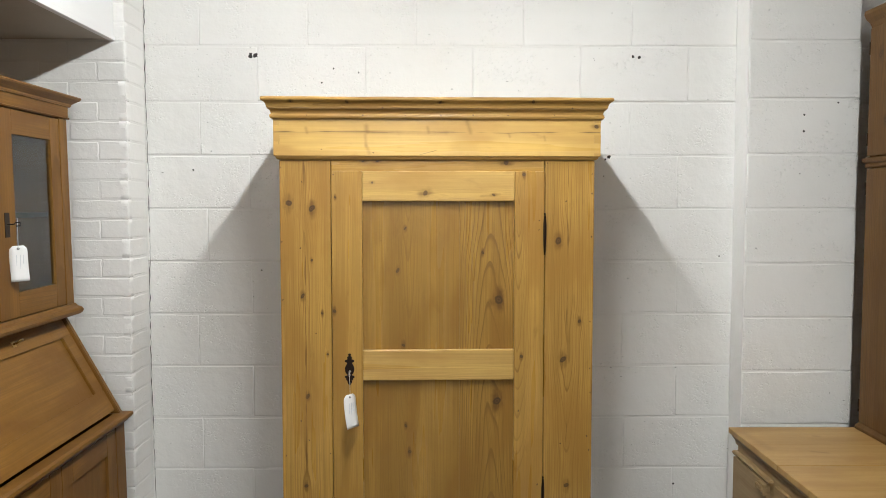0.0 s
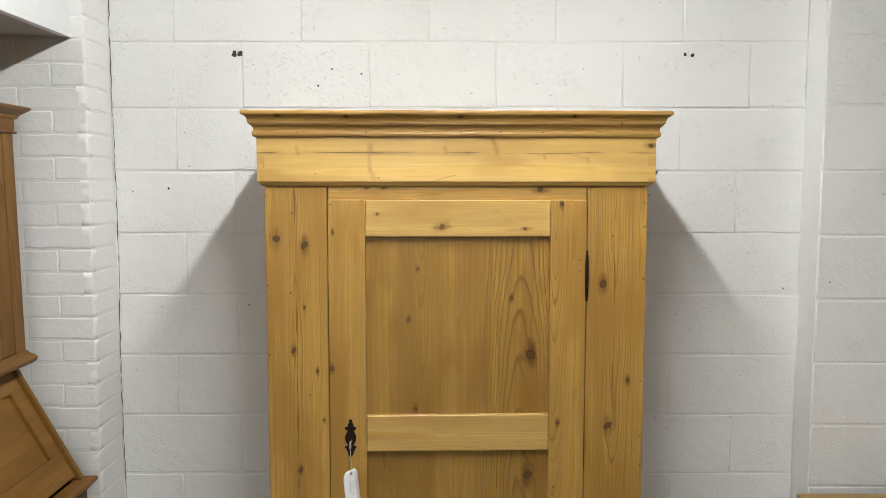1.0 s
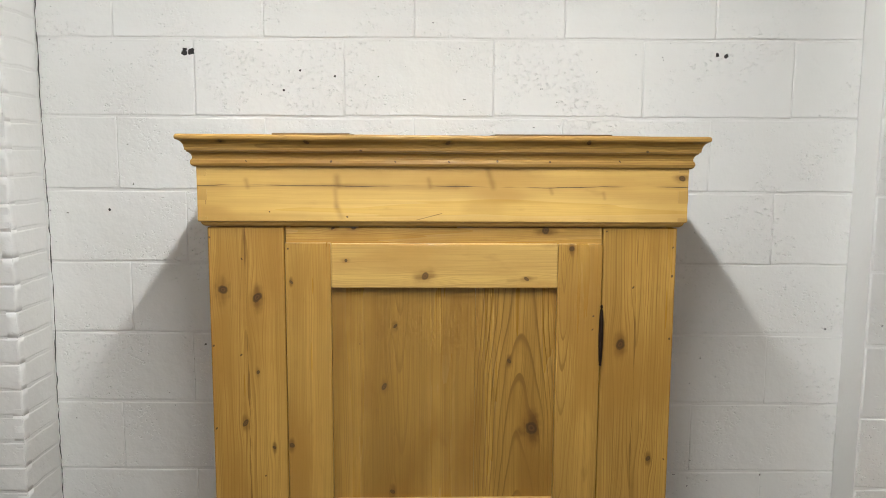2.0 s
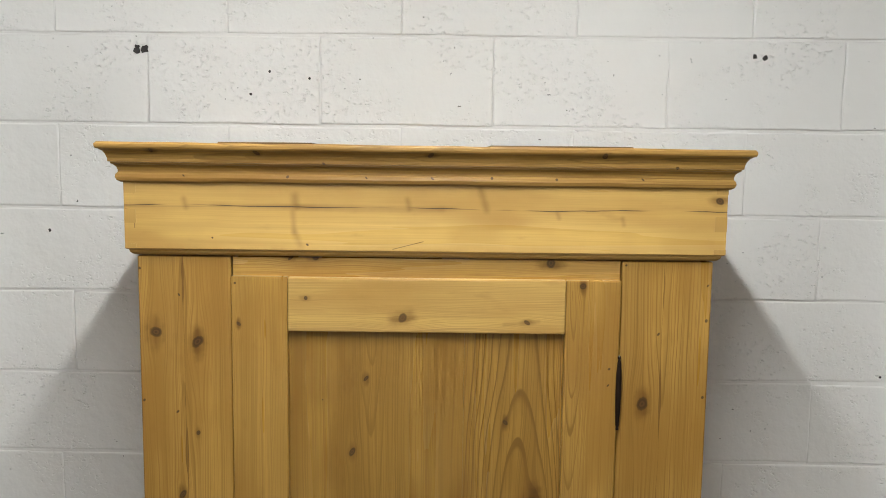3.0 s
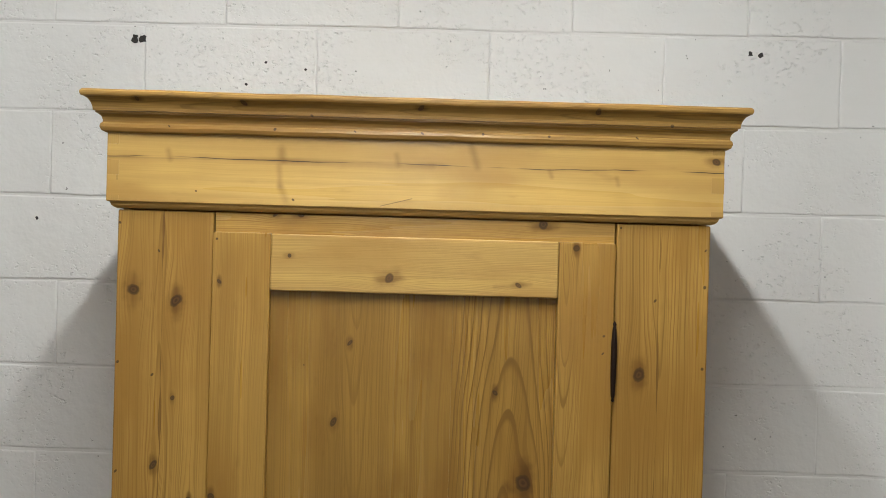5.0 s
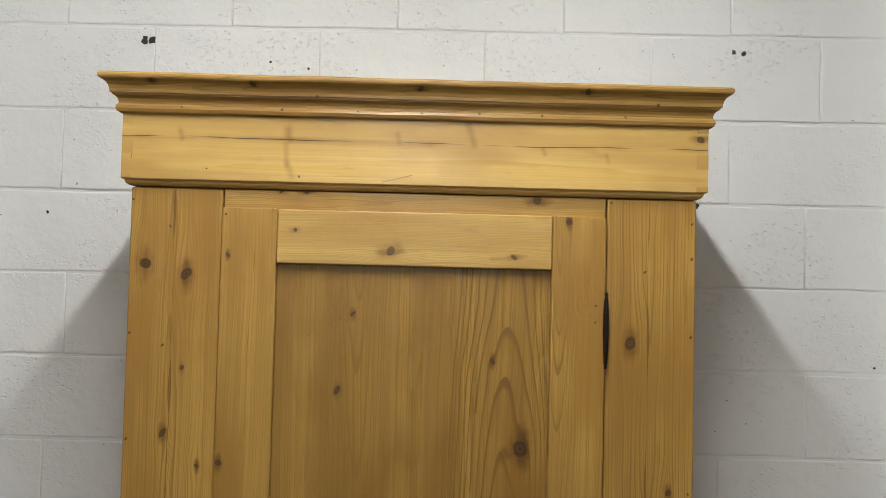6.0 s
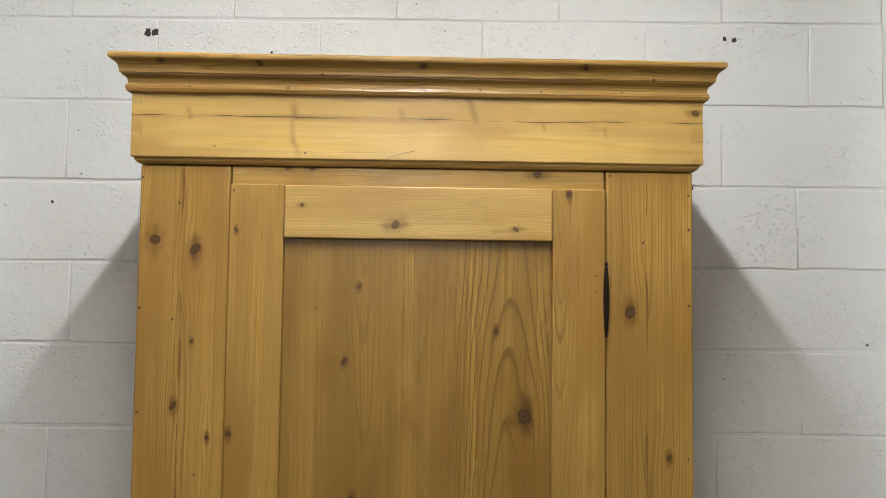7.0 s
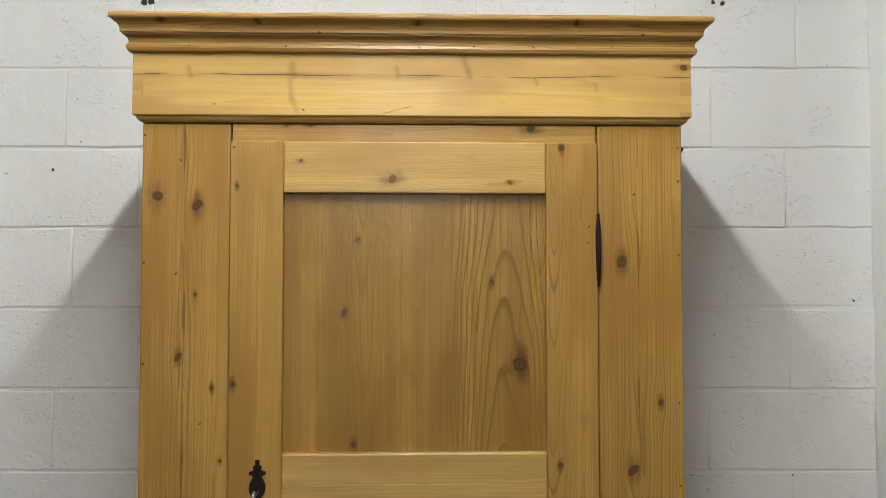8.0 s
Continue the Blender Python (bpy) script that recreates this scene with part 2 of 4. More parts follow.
WHITE = (0.80, 0.79, 0.77)
block_paint = painted("block_paint", WHITE)
brick_paint = painted("brick_paint", (0.84, 0.83, 0.81), pits=0.15, scale=0.7)
joint_paint = painted("joint_paint", (0.80, 0.79, 0.77), pits=0.1)
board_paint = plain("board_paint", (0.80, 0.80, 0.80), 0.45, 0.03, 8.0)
# underside toned darker and warmer than the white fascia
soffit_tone = plain("soffit_tone", (0.45, 0.40, 0.33), 0.6, 0.06, 8.0)
# ceiling and floor are out of view and kept dark to limit bounce
ceiling_paint = plain("ceiling_paint", (0.35, 0.35, 0.34), 0.7, 0.04, 10.0)
concrete = plain("concrete", (0.09, 0.085, 0.08), 0.55, 0.14, 14.0)
# unseen side and rear walls: colour lowered to hold down bounce light
low_bounce_grey = plain("low_bounce_grey", (0.36, 0.345, 0.32), 0.7, 0.1, 6.0)
# east wall darker and browner still, to dim what the bureau glass reflects
low_bounce_brown = plain("low_bounce_brown", (0.20, 0.17, 0.14), 0.7, 0.1, 6.0)
iron = plain("iron", (0.018, 0.010, 0.007), 0.35, 0.2, 260.0, shine=0.18)
brass = plain("brass", (0.42, 0.28, 0.10), 0.35, 0.2, 200.0, metallic=1.0)
steel = plain("steel", (0.55, 0.54, 0.52), 0.28, 0.1, 200.0, metallic=1.0)
card = plain("card", (0.82, 0.81, 0.80), 0.6, 0.03, 60.0)
eyelet_grey = plain("eyelet_grey", (0.22, 0.22, 0.22), 0.6, 0.1, 90.0)
ink = plain("ink", (0.60, 0.62, 0.66), 0.7, 0.1, 90.0)
cord = plain("cord", (0.72, 0.70, 0.66), 0.8, 0.1, 400.0)
crack_grey = plain("crack_grey", (0.10, 0.095, 0.09), 0.8, 0.2, 300.0)
plug_dark = plain("plug_dark", (0.035, 0.03, 0.028), 0.8, 0.2, 300.0)
lamp_case = plain("lamp_case", (0.75, 0.75, 0.75), 0.4, 0.03, 20.0)

k = Nodes("glass")
glass = k.finish((0.82, 0.86, 0.86), 0.03, None, transmission_weight=1.0, ior=1.33)
k = Nodes("tube_light")
tube_light = k.finish((0.8, 0.8, 0.8), 0.5, None, emission_color=LAMP_COLOUR, emission_strength=LAMP_POWER)


# ---- mesh helpers ----
def part(name, bm, material, parent=None, label=""):
    me = bpy.data.meshes.new(name)
    bmesh.ops.recalc_face_normals(bm, faces=bm.faces)
    bm.to_mesh(me)
    bm.free()
    me.materials.append(material)
    ob = new(name, me)
    ob.parent = parent
    return tagged(ob, label)


def thing(name, place, label, category, group="", kind="", turn=(0, 0, 0)):
    ob = new(name)
    ob.empty_display_size = 0.1
    ob.matrix_basis = pose(*place, *turn)
    return tagged(ob, label, category, group, kind)


def box(x0, x1, y0, y1, z0, z1, bevel=0.0, segments=2, bm=None):
    bm = bm or bmesh.new()
    vs = [bm.verts.new((x, y, z)) for x in (x0, x1) for y in (y0, y1) for z in (z0, z1)]
    fs = [bm.faces.new([vs[i] for i in q]) for q in ((0, 1, 3, 2), (4, 6, 7, 5), (0, 4, 5, 1), (2, 3, 7, 6), (0, 2, 6, 4), (1, 5, 7, 3))]
    if bevel:
        es = {e for f in fs for e in f.edges}
        bmesh.ops.bevel(bm, geom=list(es), offset=bevel, segments=segments, affect="EDGES", profile=0.6)
    return bm


def worn(bm, amount, seed=0.0, size=9.0):
    """A little unevenness, so that edges do not run dead straight."""
    for v in bm.verts:
        v.co += noise.noise_vector(v.co * size + Vector((seed, seed, 0))) * amount
    return bm


def swept(points, profile):
    """Mitred moulding: profile (out, height) swept along a level line of corners; out is to the line's right-hand side."""
    bm = bmesh.new()
    n = len(points)
    rings = []
    for i, p in enumerate(points):
        p = Vector(p)
        dirs = []
        if i > 0:
            dirs.append((p - Vector(points[i - 1])).normalized())
        if i < n - 1:
            dirs.append((Vector(points[i + 1]) - p).normalized())
        outs = [Vector((d.y, -d.x)) for d in dirs]
        o = sum(outs, Vector((0, 0)))
        o = o / o.dot(outs[0])
        rings.append([bm.verts.new((p.x + o.x * a, p.y + o.y * a, h)) for a, h in profile])
    m = len(profile)
    for r, s in zip(rings, rings[1:]):
        for j in range(m):
            bm.faces.new((r[j], s[j], s[(j + 1) % m], r[(j + 1) % m]))
    bm.faces.new(rings[0])
    bm.faces.new(list(reversed(rings[-1])))
    return bm


def lathe(profile, steps=16, axis="z", centre=(0, 0, 0)):
    """profile: (radius, height)."""
    bm = bmesh.new()
    rings = []
    for r, h in profile:
        ring = []
        for i in range(steps):
            a = 2 * math.pi * i / steps
            p = (r * math.cos(a), r * math.sin(a), h)
            if axis == "y":
                p = (p[0], p[2], p[1])
            if axis == "x":
                p = (p[2], p[0], p[1])
            ring.append(bm.verts.new(Vector(p) + Vector(centre)))
        rings.append(ring)
    for a, b in zip(rings, rings[1:]):
        for i in range(steps):
            bm.faces.new((a[i], a[(i + 1) % steps], b[(i + 1) % steps], b[i]))
    bm.faces.new(rings[0])
    bm.faces.new(list(reversed(rings[-1])))
    return bm


def tube(points, radius, steps=8):
    bm = bmesh.new()
    pts = [Vector(p) for p in points]
    rings = []
    for i, p in enumerate(pts):
        d = (pts[min(i + 1, len(pts) - 1)] - pts[max(i - 1, 0)]).normalized()
        a = d.orthogonal().normalized() if not rings else (rings[-1][1] - d * rings[-1][1].dot(d)).normalized()
        b = d.cross(a)
        rings.append(([bm.verts.new(p + radius * (math.cos(2 * math.pi * j / steps) * a + math.sin(2 * math.pi * j / steps) * b)) for j in range(steps)], a))
    for (r, _), (s, _) in zip(rings, rings[1:]):
        for j in range(steps):
            bm.faces.new((r[j], r[(j + 1) % steps], s[(j + 1) % steps], s[j]))
    bm.faces.new(rings[0][0])
    bm.faces.new(list(reversed(rings[-1][0])))
    return bm


def smooth(ob):
    for f in ob.data.polygons:
        f.use_smooth = True
    return ob


def plate(outline, y0, y1):
    """A flat plate with an outline in x and z, its front at y0."""
    bm = bmesh.new()
    front = [bm.verts.new((x, y0, z)) for x, z in outline]
    back = [bm.verts.new((x, y1, z)) for x, z in outline]
    bm.faces.new(front)
    bm.faces.new(list(reversed(back)))
    n = len(outline)
    for i in range(n):
        bm.faces.new((front[i], back[i], back[(i + 1) % n], front[(i + 1) % n]))
    return bm


# ---- structure ----
X_LEFT, X_RIGHT, Y_BACK = -1.80, 2.05, -9.0
PIER_X0, PIER_X1, PIER_Y = 1.253, 1.707, 3.15
NIB_X, NIB_Y = -1.230, 3.08
JOINT = 0.0040


def slab(name, label, *dims, material):
    return tagged(part(name, box(*dims), material), label, "wall", kind="structure")


wall_north = slab("wall_north", "white painted concrete block wall behind the wardrobe", X_LEFT - 0.2, X_RIGHT + 0.2, WALL + JOINT, WALL + 0.25, 0, CEIL, material=joint_paint)
wall_pier = slab("wall_pier", "white painted block pier projecting from the wall", PIER_X0, PIER_X1 - JOINT, PIER_Y + JOINT, WALL + 0.002, 0, CEIL, material=joint_paint)
wall_nib = slab("wall_nib", "white painted brick wall end beside the bureau", X_LEFT, NIB_X - 0.0016, NIB_Y + 0.0016, WALL + 0.002, 0, CEIL, material=joint_paint)
slab("wall_west", "unseen side wall toned dark to hold bounce down", X_LEFT - 0.2, X_LEFT, Y_BACK, WALL, 0, CEIL, material=low_bounce_grey)
slab("wall_east", "unseen side wall toned dark to hold bounce down", X_RIGHT, X_RIGHT + 0.2, Y_BACK, WALL, 0, CEIL, material=low_bounce_brown)
slab("wall_south", "unseen rear wall toned dark to hold bounce down", X_LEFT - 0.2, X_RIGHT + 0.2, Y_BACK - 0.2, Y_BACK, 0, CEIL, material=low_bounce_grey)
tagged(part("floor", box(X_LEFT - 0.2, X_RIGHT + 0.2, Y_BACK - 0.2, WALL + 0.25, -0.2, 0), concrete), "grey concrete floor", "floor", kind="structure")
tagged(part("ceiling", box(X_LEFT - 0.2, X_RIGHT + 0.2, Y_BACK - 0.2, WALL + 0.25, CEIL, CEIL + 0.2), ceiling_paint), "unseen ceiling in dull grey", "ceiling", kind="structure")

# ---- strip lights on the ceiling ----
LAMP_X, LAMP_Z = -0.01, 2.755


def strip_light(y, length):
    lamp = thing("strip_light", (LAMP_X, y, CEIL), "white hanging batten light with a lit diffuser", "ceiling light", group="ceiling battens")
    low = LAMP_Z - CEIL
    part("housing", box(-0.04, 0.04, -length / 2, length / 2, low + 0.03, low + 0.075, 0.004), lamp_case, lamp)
    part("diffuser", box(-0.03, 0.03, -length / 2 + 0.01, length / 2 - 0.01, low, low + 0.0285, 0.006), tube_light, lamp, "glowing white diffuser")
    for side in (-1, 1):
        part("hanger", lathe([(0.004, low + 0.0755), (0.004, -0.006), (0.025, -0.006), (0.025, -0.001)], 10, centre=(0, side * length * 0.35, 0)), lamp_case, lamp)
    return lamp


# front batten follows the wall shadows; rear three are added for fill and sheen
for middle, length in ((1.70, 1.25), (-2.2, 1.5), (-4.7, 1.5), (-7.2, 1.5)):
    strip_light(middle, length)

# ---- wardrobe ----
wardrobe = thing("wardrobe", (-0.004, 2.685, 0), "tall waxed pine wardrobe with one panelled door against a white wall", "wardrobe", turn=(0, 0, 1.4))
DEEP = 0.56
XL, XR, DL, DR, PL, PR = -0.547, 0.547, -0.369, 0.372, -0.262, 0.266
ZT, ZF1, ZF0, ZB, ZD, ZP = 1.914, 1.846, 1.717, 1.704, 1.667, 1.562
ZR1, ZR0, ZP0, ZD0, ZPL = 1.043, 0.936, 0.42, 0.30, 0.16
PALE = dict(light=(0.62, 0.408, 0.152), dark=(0.235, 0.115, 0.025))
AGED = dict(light=(0.375, 0.214, 0.053), dark=(0.105, 0.040, 0.007))
w_stile_l = pine("pine_stile_left", heart=(-0.462, 0.022, 0.015, 1.0), fade=0.022, seed=1.3, strength=1.0, bold=0.75, pith=(-0.462, 0.0026), knots=((-0.516, 1.556, 0.012), (-0.436, 1.538, 0.011), (-0.471, 1.233, 0.007), (-0.457, 0.879, 0.007),
    (-0.465, 0.559, 0.007), (-0.438, 1.358, 0.004), (-0.404, 1.172, 0.0045), (-0.386, 1.028, 0.004), (-0.47, 1.629, 0.0025), (-0.477, 1.40, 0.0035), (-0.541, 1.422, 0.003), (-0.543, 1.679, 0.003),
    (-0.481, 0.792, 0.003), (-0.426, 1.101, 0.003), (-0.453, 0.723, 0.003), (-0.534, 0.668, 0.003), (-0.379, 0.674, 0.003), (-0.54, 1.22, 0.003)))
w_stile_r = pine("pine_stile_right", heart=(0.458, 0.03, -0.03, 1.2), fade=0.085, seed=7.7, strength=1.2, bold=0.75, pith=(0.456, 0.0022), knots=((0.422, 1.425, 0.011), (0.442, 1.004, 0.011), (0.457, 0.55, 0.009), (0.499, 1.14, 0.006),
    (0.448, 1.562, 0.0035), (0.537, 1.138, 0.003), (0.539, 1.657, 0.003), (0.539, 1.589, 0.003), (0.539, 1.438, 0.003), (0.381, 1.695, 0.003), (0.435, 0.702, 0.0035), (0.538, 0.972, 0.003), (0.54, 0.885, 0.003),
    (0.529, 0.728, 0.0035), (0.537, 0.678, 0.003)))
w_door_l = pine("pine_door_stile_left", heart=(-0.20, 0.06, 0.01, 1.0), knots=((-0.360, 1.181, 0.006), (-0.355, 1.576, 0.004), (-0.361, 1.654, 0.003)), seed=3.1, spacing=0.005, strength=0.5)
w_door_r = pine("pine_door_stile_right", heart=(0.281, 0.024, -0.06, 1.4), fade=0.035, knots=((0.298, 1.655, 0.006), (0.293, 1.018, 0.005), (0.353, 1.495, 0.003), (0.352, 1.463, 0.003), (0.283, 0.824, 0.003), (0.352, 0.558, 0.003)), seed=5.9, strength=1.1, bold=0.72)
w_rail = pine("pine_rail", along="x", marks=((0.150, 1.580, 0.215, 1.586, 0.003, 0.4), (-0.06, 1.584, -0.03, 1.600, 0.008, 0.4)), heart=(1.45, 0.05, 0.01, 0.0), knots=((-0.044, 1.591, 0.009), (-0.227, 1.627, 0.004), (0.193, 1.584, 0.005)), seed=2.2, spacing=0.0030, strength=0.9, **PALE)
w_mid = pine("pine_mid_rail", along="x", heart=(0.93, 0.03, 0.02, 0.0), seed=8.4, spacing=0.0045, strength=0.7, **PALE)
w_head = pine("pine_head", along="x", heart=(1.62, 0.04, 0.02, 0.0), knots=((0.237, 1.697, 0.009), (-0.257, 1.702, 0.005), (-0.21, 1.704, 0.006)), seed=4.6, spacing=0.0033, strength=0.9, light=(0.48, 0.29, 0.09))
w_panel_a = pine("pine_panel_plain", heart=(-0.103, 0.03, -0.035, 1.2), fade=0.06, knots=((-0.114, 1.468, 0.005), (-0.141, 1.321, 0.006), (-0.122, 1.058, 0.006), (-0.114, 0.771, 0.005), (-0.1, 0.677, 0.006), (-0.198, 1.425, 0.002)),
                 seed=6.5, spacing=0.007, strength=0.6, **AGED)
w_panel_b = pine("pine_panel_bold", heart=(0.187, 0.100, 0.050, 1.42), knots=((0.214, 1.218, 0.014), (0.208, 0.856, 0.014), (0.157, 1.383, 0.005)), seed=9.2, spacing=0.0066, strength=1.3, wander=0.014, bold=0.70,
                 marks=((0.183, 1.212, 0.190, 1.204, 0.006, 0.6),), **AGED)
w_frieze = pine("pine_frieze", along="x", heart=(1.86, 0.05, 0.01, 0.1), knots=((0.548, 1.82, 0.007), (-0.223, 1.729, 0.003), (-0.40, 1.74, 0.002)), crack=1.799, seed=3.7, spacing=0.010, strength=0.14, streaks=0.12,
                marks=((-0.452, 1.812, -0.448, 1.797, 0.004, 0.5), (-0.56, 1.797, -0.25, 1.800, 0.0016, 0.35), (-0.246, 1.818, -0.244, 1.802, 0.006, 0.6), (-0.250, 1.790, -0.247, 1.753, 0.004, 0.42), (-0.247, 1.753, -0.236, 1.728, 0.005, 0.36), (-0.063, 1.722, -0.006, 1.737, 0.0008, 0.9), (0.099, 1.840, 0.112, 1.798, 0.005, 0.6),
                       (-0.036, 1.815, -0.032, 1.798, 0.004, 0.5), (0.244, 1.794, 0.248, 1.784, 0.003, 0.45), (0.367, 1.785, 0.370, 1.773, 0.003, 0.4), (-0.545, 1.788, -0.544, 1.757, 0.0008, 0.95), (-0.545, 1.840, -0.545, 1.821, 0.0006, 0.7),
                       (-0.561, 1.792, -0.546, 1.790, 0.0009, 0.95), (-0.24, 1.799, 0.03, 1.797, 0.004, 0.4), (0.545, 1.764, 0.56, 1.764, 0.0006, 0.7)), **PALE)
w_cornice = pine("pine_cornice", along="x", heart=(1.90, 0.03, 0.03, 0.2), knots=((-0.31, 1.898, 0.0042), (0.007, 1.898, 0.0042), (-0.189, 1.880, 0.003), (-0.448, 1.855, 0.003), (-0.257, 1.855, 0.003), (-0.112, 1.855, 0.003), (0.01, 1.855, 0.003),
    (0.324, 1.90, 0.005), (0.24, 1.856, 0.003), (0.12, 1.857, 0.003), (-0.50, 1.90, 0.004), (0.46, 1.88, 0.003), (0.40, 1.858, 0.003)), seed=1.9, spacing=0.0055, strength=1.2, light=(0.49, 0.295, 0.092), dark=(0.105, 0.044, 0.009), rough=0.42)
w_end = pine("pine_end", across="y", heart=(0.0, 0.2, 0.0, 1.0), seed=15.1, spacing=0.003, strength=0.25, light=(0.50, 0.325, 0.115), dark=(0.3, 0.16, 0.05))
w_side = pine("pine_side", across="y", heart=(0.2, 0.05, 0.02, 1.0), seed=5.1, spacing=0.010, strength=0.5)

part("side_panel", box(XL + 0.001, XL + 0.02, 0.021, DEEP, ZPL, ZF1, 0.002), w_side, wardrobe)
part("side_panel", box(XR - 0.02, XR - 0.001, 0.021, DEEP, ZPL, ZF1, 0.002), w_side, wardrobe)
part("back_panel", box(XL + 0.022, XR - 0.022, DEEP - 0.012, DEEP, ZPL, ZF1), w_side, wardrobe)
part("top_board", box(XL, XR, 0.0, DEEP, ZF1 + 0.002, ZF1 + 0.02, 0.002), w_cornice, wardrobe)
warped = pine("pine_top_slat", along="x", heart=(0.3, 0.1, 0.02, 0.0), seed=31.0, light=(0.16, 0.09, 0.03), dark=(0.06, 0.03, 0.01), rough=0.6)
for x0, x1, y0 in ((-0.40, -0.22, 0.03), (0.12, 0.40, 0.05)):
    part("top_slat", worn(box(x0, x1, y0, y0 + 0.42, ZF1 + 0.021, ZT + 0.0055, 0.002), 0.0012), warped, wardrobe, "dark rough loose top board")
part("bottom_board", box(XL + 0.022, XR - 0.022, 0.022, DEEP - 0.014, 0.17, 0.19), w_side, wardrobe)
part("frame_stile", worn(box(XL, DL - 0.0015, 0.0, 0.02, ZPL, ZB - 0.001, 0.0035, 3), 0.0008), w_stile_l, wardrobe)
part("frame_stile", worn(box(DR + 0.0015, XR, 0.0, 0.02, ZPL, ZB - 0.001, 0.0035, 3), 0.0008), w_stile_r, wardrobe)
part("head_rail", box(DL + 0.0015, DR - 0.0015, 0.001, 0.02, ZD - 0.03, ZB - 0.001, 0.002), w_head, wardrobe)
part("foot_rail", box(DL + 0.001, DR - 0.001, 0.001, 0.02, ZPL, ZD0 - 0.003, 0.002), w_mid, wardrobe)
part("plinth", worn(box(XL - 0.012, XR + 0.012, -0.014, DEEP, 0.0, ZPL - 0.001, 0.004), 0.0008), w_frieze, wardrobe)

# frieze with a splayed lower edge, and the moulded cornice
fx = XR + 0.016
part("frieze", worn(swept([(-fx, DEEP), (-fx, -0.016), (fx, -0.016), (fx, DEEP)], [(0, ZF1), (0, ZF0 + 0.0015), (-0.0012, ZF0), (-0.005, ZF0 - 0.001), (-0.0065, ZF0 - 0.006), (-0.0105, ZB + 0.003), (-0.0155, ZB + 0.001), (-0.035, ZB + 0.001), (-0.035, ZF1)]), 0.0006), w_frieze, wardrobe)
for side, ends in ((-1, (1.842, 1.822)), (-1, (1.792, 1.766)), (-1, (1.728, 1.719)), (1, (1.842, 1.832)), (1, (1.79, 1.762)), (1, (1.728, 1.719))):
    part("dovetail", box(side * fx - side * 0.0005 if side < 0 else fx - 0.022, side * fx + 0.022 if side < 0 else fx + 0.0005, -0.0166, -0.0155, ends[1], ends[0]), w_end, wardrobe)
cz = ZF1 - 0.004
CORNICE = [(-0.03, cz), (0.003, cz), (0.008, cz + 0.003), (0.0105, cz + 0.009), (0.0095, cz + 0.0145), (0.0065, cz + 0.018), (0.0065, cz + 0.022), (0.0085, cz + 0.028),
           (0.013, cz + 0.032), (0.0165, cz + 0.0335), (0.0165, cz + 0.0365), (0.0200, cz + 0.037), (0.0205, cz + 0.043), (0.0228, cz + 0.050), (0.0268, cz + 0.056), (0.0322, cz + 0.0595),
           (0.0355, cz + 0.0605), (0.0372, cz + 0.064), (0.0372, cz + 0.0685), (0.0340, cz + 0.0725), (-0.03, cz + 0.0725)]
line = [(-fx, DEEP), (-fx, -0.016)] + [(-fx + 2 * fx * i / 24, -0.016) for i in range(1, 24)] + [(fx, -0.016), (fx, DEEP)]
smooth_edge = worn(swept(line, CORNICE), 0.0013, 2.0, 14.0)
part("cornice", smooth_edge, w_cornice, wardrobe, "moulded pine cornice with nail holes")

# the door and its iron fittings
door = part("door", worn(box(DL + 0.001, PL - 0.0005, -0.010, 0.012, ZD0, ZD, 0.002, 2), 0.0005), w_door_l, wardrobe, "framed pine door with two flat panels")
part("door_stile", worn(box(PR + 0.0005, DR - 0.001, -0.010, 0.012, ZD0, ZD - 0.001, 0.003, 3), 0.0005), w_door_r, door)
part("door_rail", worn(box(PL, PR, -0.0115, 0.012, ZP, ZD - 0.001, 0.0038, 3), 0.0006), w_rail, door)
part("door_rail", worn(box(PL, PR, -0.0125, 0.012, ZR0, ZR1, 0.0038, 3), 0.0006), w_mid, door)
part("door_rail", worn(box(PL, PR, -0.0115, 0.012, ZD0, ZP0, 0.0022, 2), 0.0004), w_mid, door)
SEAM = 0.075
for z0, z1 in ((ZR1 + 0.0005, ZP - 0.0005), (ZP0 + 0.0005, ZR0 - 0.0005)):
    part("door_panel", box(PL, SEAM - 0.0002, 0.0035, 0.011, z0, z1), w_panel_a, door)
    part("door_panel", box(SEAM + 0.0002, PR, 0.0035, 0.011, z0, z1), w_panel_b, door)
for z in (1.449, 0.515):
    hinge = [(0.0005, z - 0.0745), (0.0034, z - 0.072), (0.0022, z - 0.068), (0.0038, z - 0.063), (0.0052, z - 0.03), (0.0058, z), (0.0056, z + 0.03), (0.0044, z + 0.05), (0.0036, z + 0.06), (0.0022, z + 0.0655), (0.0038, z + 0.069), (0.0005, z + 0.0745)]
    smooth(part("hinge", lathe(hinge, 12, centre=(DR, -0.0115, 0)), iron, door, "dark iron pin hinge"))
half = [(0.0, 0.0565), (0.0035, 0.0555), (0.005, 0.052), (0.0035, 0.049), (0.0045, 0.046), (0.008, 0.044), (0.0085, 0.040), (0.0065, 0.037), (0.011, 0.034), (0.0165, 0.033), (0.0165, 0.027), (0.012, 0.026), (0.0085, 0.022),
        (0.012, 0.016), (0.016, 0.008), (0.0165, 0.0), (0.015, -0.008), (0.011, -0.015), (0.0075, -0.018), (0.010, -0.022), (0.0165, -0.0225), (0.017, -0.028), (0.012, -0.031), (0.012, -0.036), (0.008, -0.040), (0.0075, -0.047), (0.004, -0.052), (0.0, -0.0565)]
EX, EZ = -0.309, 0.976
outline = [(EX + a, EZ + b) for a, b in half] + [(EX - a, EZ + b) for a, b in reversed(half[1:-1])]
